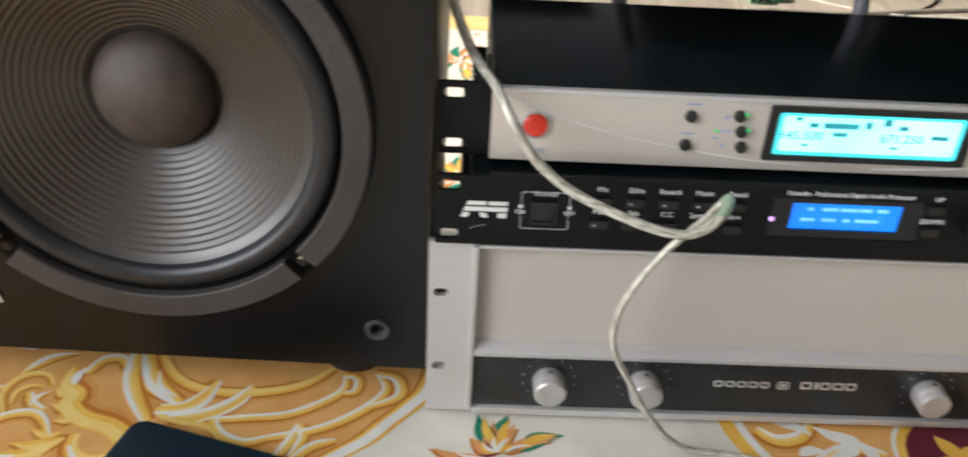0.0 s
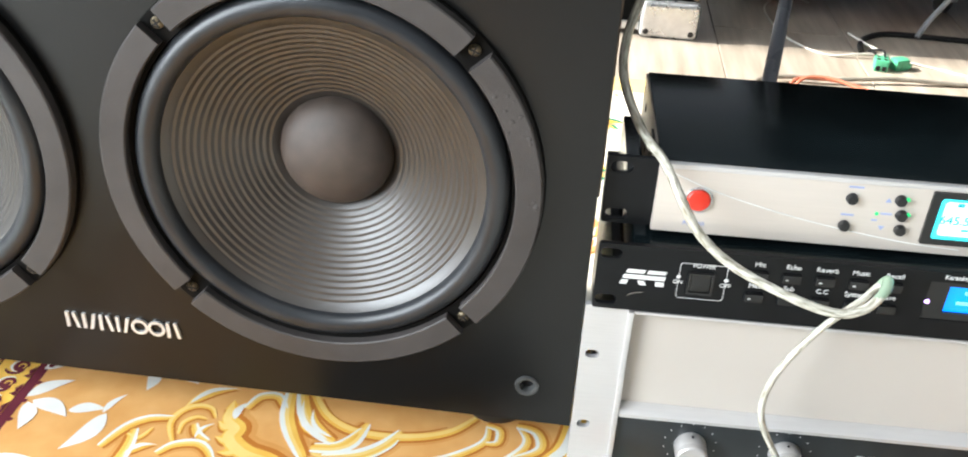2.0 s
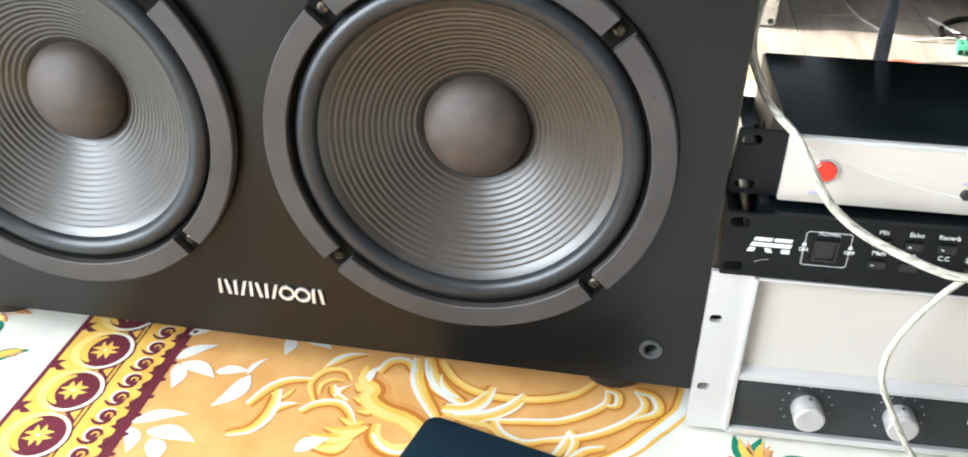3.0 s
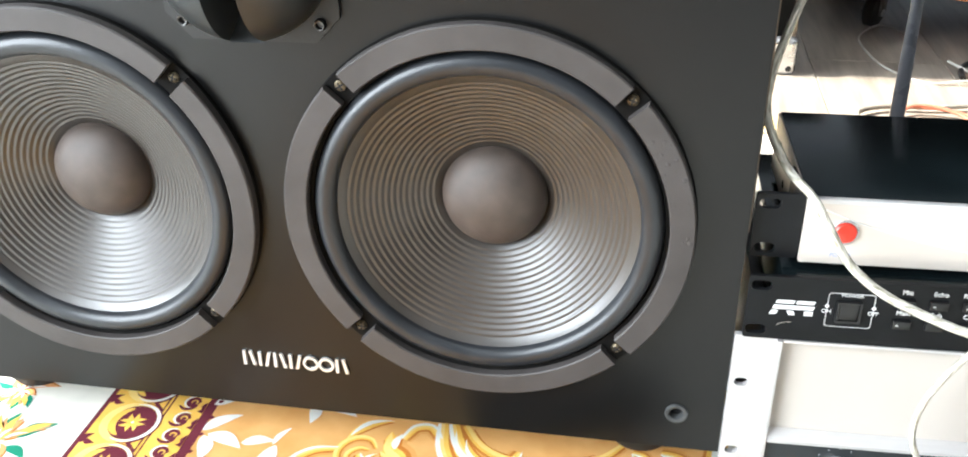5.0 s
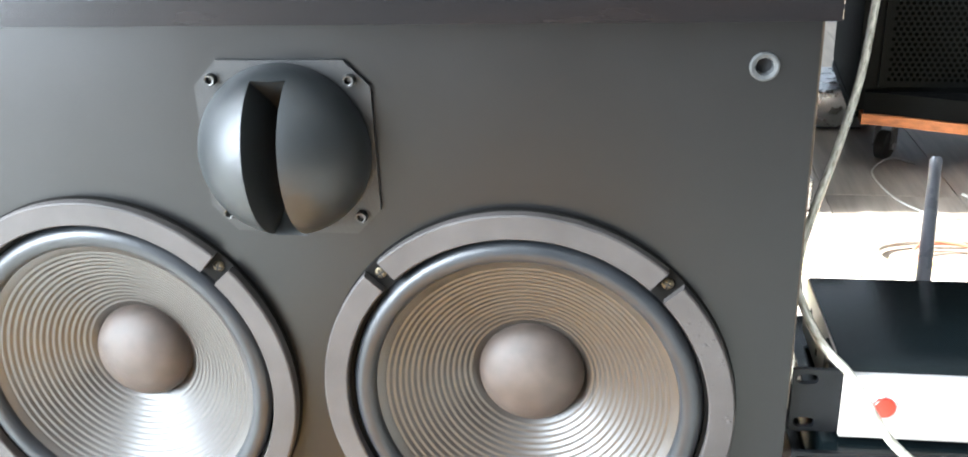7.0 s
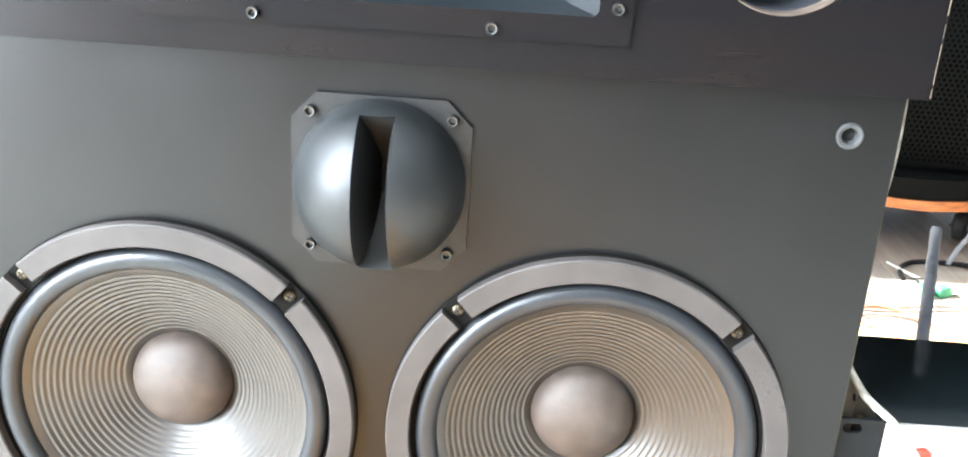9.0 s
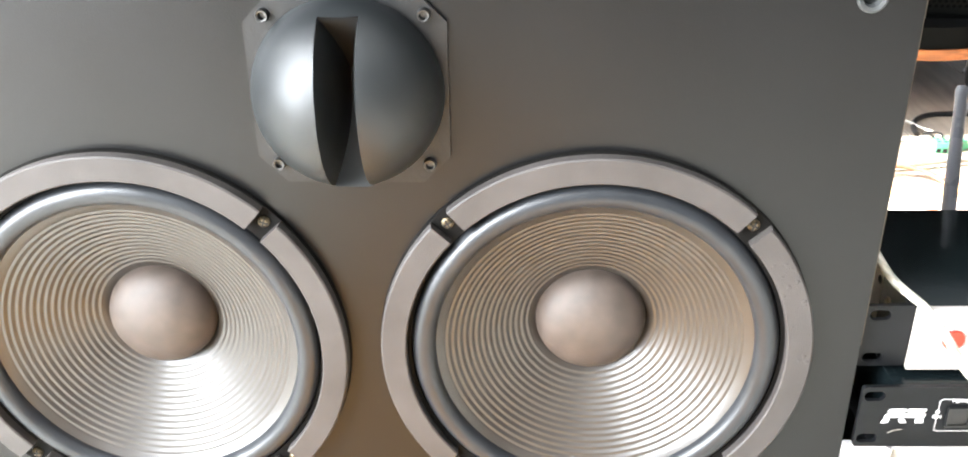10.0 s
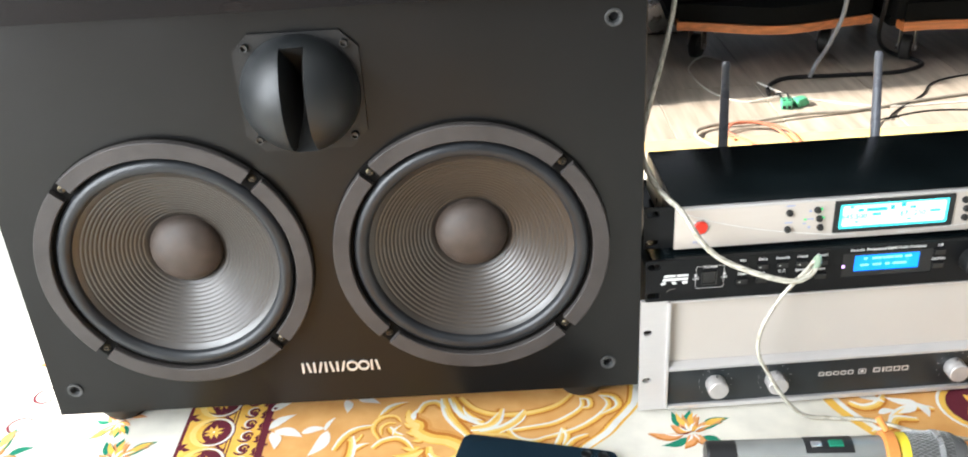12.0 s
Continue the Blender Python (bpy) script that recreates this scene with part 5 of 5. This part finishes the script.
for s in (-1, 1):
    for k in range(44):
        pts = []
        for i in range(15):
            x = 0.2006 + 0.062 * i / 14
            a = 2 * math.pi * k / 44 + s * 1.1 * i / 14
            pts.append((x, head_r(x) * math.cos(a), head_r(x) * math.sin(a)))
        join(wire, tube(pts, 0.00042, 2, 4))
part("wire_mesh", wire, M_MESH, mic, "woven steel wire mesh")
part("head_band", along([(0.0255, 0.2270), (0.0264, 0.2275), (0.0264, 0.2325), (0.0252, 0.2330)]), M_CHROME, mic)


# ---- behind: black speakers on castered boards ----
def castered(name, at, w, d, bulge, label):
    th = thing(name, at, label, "loudspeaker", "black speakers on dollies")
    bm = bmesh.new()
    n = 24
    front = [(-w / 2 + w * i / n, bulge * math.sin(math.pi * i / n) * -1 + 0.006 * math.sin(3 * math.pi * i / n)) for i in range(n + 1)]
    lo = [bm.verts.new((x, y, 0.084)) for x, y in front + [(w / 2, 0.035), (-w / 2, 0.035)]]
    bm.faces.new(lo)
    got = bmesh.ops.extrude_face_region(bm, geom=bm.faces[:])
    bmesh.ops.translate(bm, vec=(0, 0, 0.016), verts=[v for v in got["geom"] if isinstance(v, bmesh.types.BMVert)])
    part("board", bm, M_BOARD, th, "orange varnished wooden board")
    part("base", box(-w / 2 - 0.012, w / 2 + 0.004, 0.0355, d - 0.01, 0.084, 0.1020, 0.003), M_CASE, th)
    part("body", box(-w / 2 - 0.012, w / 2 + 0.004, 0.012, d - 0.01, 0.1022, 1.16, 0.006), M_CASE, th)
    bm = bmesh.new()
    vs = [bm.verts.new((x * 0.985, y + 0.005, 0.1004)) for x, y in front] + [bm.verts.new((w * 0.49, 0.0115, 0.1004)), bm.verts.new((-w * 0.49, 0.0115, 0.1004))]
    bm.faces.new(vs)
    got = bmesh.ops.extrude_face_region(bm, geom=bm.faces[:])
    bmesh.ops.translate(bm, vec=(0, 0, 0.034), verts=[v for v in got["geom"] if isinstance(v, bmesh.types.BMVert)])
    part("plinth", bm, M_CASE, th)
    cols, step = int((w - 0.07) / 0.009), 0.009
    holes = bmesh.new()
    for i in range(cols):
        for j in range(44):
            x = -w / 2 + 0.035 + step * i + (step / 2 if j % 2 else 0)
            z = 0.155 + 0.0078 * j
            vs = [holes.verts.new((x + 0.0030 * math.cos(math.pi * q / 3), 0.0062, z + 0.0030 * math.sin(math.pi * q / 3))) for q in range(6)]
            holes.faces.new(vs)
    part("grille", box(-w / 2 + 0.02, w / 2 - 0.02, 0.0066, 0.0112, 0.142, 1.145, 0.001), M_GRILLE, th)
    ho = part("perforation", holes, M_HOLE, th, smooth=False)
    ho["kind"] = "stuff"
    for x in (-w / 2 + 0.055, w / 2 - 0.055):
        for y in (0.10, d - 0.06):
            c = part("caster", lathe([(0.0, -0.011), (0.020, -0.011), (0.0245, -0.008), (0.0245, 0.008), (0.020, 0.011), (0.0, 0.011)], 24), M_WHEEL, th, at=pose(x, y, 0.0245 - 0.0035, 0, 0, 60))
            for sy in (-1, 1):
                part("fork_arm", box(-0.011, 0.013, min(sy * 0.0125, sy * 0.0155), max(sy * 0.0125, sy * 0.0155), -0.004, 0.052, 0.001), M_CASTER, c)
            part("fork_bridge", box(-0.013, 0.015, -0.0155, 0.0155, 0.0522, 0.0560, 0.001), M_CASTER, c)
            part("axle", lathe([(0.0, -0.0195), (0.0050, -0.0190), (0.0060, -0.0158), (0.0060, 0.0158), (0.0050, 0.0190), (0.0, 0.0195)], 14), M_CHROME, c)
            part("swivel_plate", box(-0.024, 0.024, -0.022, 0.022, 0.0562, 0.0628, 0.002), M_CASTER, c)
    return th


castered("dolly_speaker", pose(0.577, 1.026, 0.0, 0, 0, -4), 0.368, 0.40, 0.045, "black grille-fronted speaker on an orange board with casters")
castered("dolly_speaker", pose(1.01, 0.950, 0.0, 0, 0, 0), 0.43, 0.40, 0.010, "black grille-fronted speaker on an orange board beside another")

# silver-cornered case behind the loudspeaker
fc = thing("equipment_case", (0.13, 1.03, -0.0035), "black equipment case with satin chrome corners and edge trim", "case")
C = lambda name, bm, m, label="": part(name, bm, m, fc, label)
C("body", box(-0.34, 0.17, -0.145, 0.25, 0.004, 0.42, 0.004), M_CASE)
for x in (-0.335, 0.165):
    C("edge_trim", box(x - 0.002, x + 0.005, -0.153, -0.1455, 0.056, 0.42, 0.002), M_EDGE)
C("edge_trim", box(-0.325, 0.155, -0.151, -0.1455, 0.008, 0.020, 0.002), M_CHROME)
for x in (-0.302, 0.132):
    c = C("corner_guard", box(x - 0.042, x + 0.042, -0.160, -0.1455, 0.0, 0.055, 0.010, 4), M_CHROME, "rounded satin chrome corner guard")
    for dx in (-0.032, 0.032):
        part("rivet", lathe([(0.0, -0.0015), (0.0035, -0.0012), (0.0045, 0.0)], 12), M_MICBLACK, c, at=(x + dx, -0.1600, 0.010))

mc = thing("metal_case", (0.40, 1.30, -0.0035), "low silver metal case standing behind the castered speakers", "case")
part("body", box(-0.12, 0.06, 0.0, 0.2, 0.004, 0.075, 0.006), M_CHROME, mc)
part("foot", box(-0.11, 0.05, 0.01, 0.19, 0.0, 0.0038), M_FOOT, mc)

# ---- loose cables and plugs on the floor ----
FZ = -0.0035


def floor_cable(name, pts, r, m, label):
    o = part(name, tube([(x, y, FZ + r + z) for x, y, z in pts], r, 8, 8), m)
    return tagged(o, label, "cable", "loose cables on the floor")


floor_cable("cable", [(0.50, 1.10, 0), (0.465, 1.12, 0.004), (0.424, 1.06, 0), (0.430, 0.955, 0), (0.452, 0.895, 0), (0.49, 0.860, 0), (0.55, 0.862, 0.006), (0.62, 0.845, 0), (0.72, 0.80, 0), (0.86, 0.80, 0), (1.0, 0.78, 0)], 0.0016, M_WHITECABLE, "thin off-white wire lying on the laminate")
floor_cable("cable", [(0.42, 0.60, 0.004), (0.385, 0.655, 0.004), (0.366, 0.70, 0.004), (0.375, 0.730, 0.004), (0.415, 0.748, 0.004), (0.47, 0.752, 0.004), (0.56, 0.772, 0.004), (0.66, 0.785, 0.0), (0.80, 0.82, 0), (1.0, 0.86, 0)], 0.0032, M_GREYCABLE, "grey-beige round cable lying on the laminate")
floor_cable("cable", [(0.425, 0.68, 0.004), (0.412, 0.715, 0.006), (0.43, 0.737, 0.009), (0.475, 0.735, 0.009), (0.515, 0.712, 0.006), (0.525, 0.66, 0.004), (0.53, 0.60, 0.004)], 0.0023, M_REDCABLE, "salmon-red cable loop at the cloth's edge")
floor_cable("cable", [(0.470, 0.60, 0.004), (0.445, 0.670, 0.004), (0.420, 0.712, 0.005), (0.436, 0.731, 0.013), (0.472, 0.728, 0.013), (0.500, 0.705, 0.008), (0.512, 0.655, 0.004), (0.512, 0.60, 0.004)], 0.0023, M_REDCABLE, "salmon-red cable strand beside the red loop")
floor_cable("cable", [(0.535, 0.875, 0.002), (0.538, 0.90, 0.004), (0.56, 0.945, 0.0), (0.60, 0.968, 0), (0.70, 0.965, 0), (0.80, 0.965, 0), (0.86, 0.995, 0), (0.862, 1.03, 0), (0.82, 1.06, 0.01), (0.785, 1.03, 0.05), (0.772, 0.99, 0.12), (0.773, 0.975, 0.2), (0.774, 0.965, 0.32), (0.774, 0.98, 0.5), (0.774, 1.02, 0.8), (0.774, 1.06, 1.16)], 0.0042, M_BLACKCABLE, "black mains cable looping over the floor")
floor_cable("cable", [(0.628, 0.945, 0.006), (0.645, 0.958, 0.031), (0.664, 0.963, 0.060), (0.681, 0.965, 0.100), (0.688, 0.965, 0.130), (0.691, 0.965, 0.172), (0.699, 0.965, 0.206), (0.716, 0.965, 0.243), (0.738, 0.965, 0.272), (0.760, 0.968, 0.315), (0.768, 0.97, 0.45), (0.766, 0.975, 1.0), (0.765, 1.05, 1.17)], 0.0042, M_BLUEGREYCABLE, "grey cable hanging down in front of a black speaker")
floor_cable("cable", [(0.70, 0.74, 0.003), (0.73, 0.78, 0.0), (0.80, 0.845, 0.0), (0.84, 0.90, 0.0), (0.90, 0.93, 0), (1.0, 0.94, 0), (1.1, 0.92, 0)], 0.0018, M_BLACKCABLE, "thin black cable lying on the laminate")
floor_cable("cable", [(0.60, 0.60, 0.005), (0.64, 0.66, 0.006), (0.67, 0.72, 0.004), (0.71, 0.75, 0.0), (0.80, 0.77, 0), (0.95, 0.74, 0)], 0.0016, M_BLACKCABLE, "thin black cable lying across the cloth's hem")
floor_cable("cable", [(0.525, 0.925, 0.012), (0.545, 0.895, 0.008), (0.562, 0.845, 0.012)], 0.0022, M_WHITECABLE, "white stripped cable end at a green plug")

plug = thing("terminal_plug", pose(0.553, 0.825, FZ, 0, 0, -8), "green screw terminal plug lying on the laminate", "plug")
part("body", box(-0.012, 0.006, -0.012, 0.010, 0.0, 0.016, 0.0012), M_GREEN, plug)
for x in (-0.0075, 0.0012):
    part("screw_hole", box(x - 0.0028, x + 0.0028, -0.0126, -0.0121, 0.002, 0.008), M_DARK, plug)
    part("clamp_slot", box(x - 0.0026, x + 0.0026, -0.0085, -0.0035, 0.0161, 0.0165), M_DARK, plug)
    part("clamp_screw", lathe([(0.0, -0.0008), (0.0018, -0.0008), (0.0021, 0.0)], 12), M_DARK, plug, at=pose(x, 0.004, 0.0162, -90, 0, 0))
part("wire", tube([(-0.0075, 0.009, 0.010), (-0.010, 0.022, 0.014), (-0.013, 0.040, 0.010), (-0.015, 0.052, 0.006)], 0.0016, 6, 6), M_BLACKCABLE, plug)
part("wire", tube([(0.0012, 0.009, 0.010), (0.001, 0.022, 0.018), (-0.008, 0.042, 0.012), (-0.014, 0.053, 0.006)], 0.0016, 6, 6), M_BLACKCABLE, plug)
plug2 = thing("terminal_plug", pose(0.577, 0.832, FZ, 0, 0, 25), "green screw terminal plug turned on its side", "plug")
part("body", box(-0.011, 0.010, -0.008, 0.008, 0.0, 0.015, 0.0012), M_GREEN, plug2)
part("key", box(0.0103, 0.0150, -0.007, -0.001, 0.001, 0.008, 0.001), M_GREEN, plug2)
part("key", box(0.0103, 0.0135, 0.001, 0.006, 0.006, 0.014, 0.001), M_GREEN, plug2)

# ---- laminate planks ----
plank_me = mesh_of(box(-0.0965, 0.0965, 0.0, 1.0, -0.0135, -0.0035, 0.0008, 1), "plank", False)
plank_me.materials.append(M_PLANK)
for i in range(25):
    x = X0 + 0.0975 + 0.194 * i
    if x + 0.0965 > X1:
        break
    y = Y0 - 1.28 * ((i * 0.37) % 1.0)
    while y < Y1:
        lo, hi = max(y, Y0), min(y + 1.279, Y1)
        if hi - lo > 0.05:
            o = part("plank", plank_me, M_PLANK, floor, at=(x, lo, 0))
            o.scale.y = hi - lo
        y += 1.28
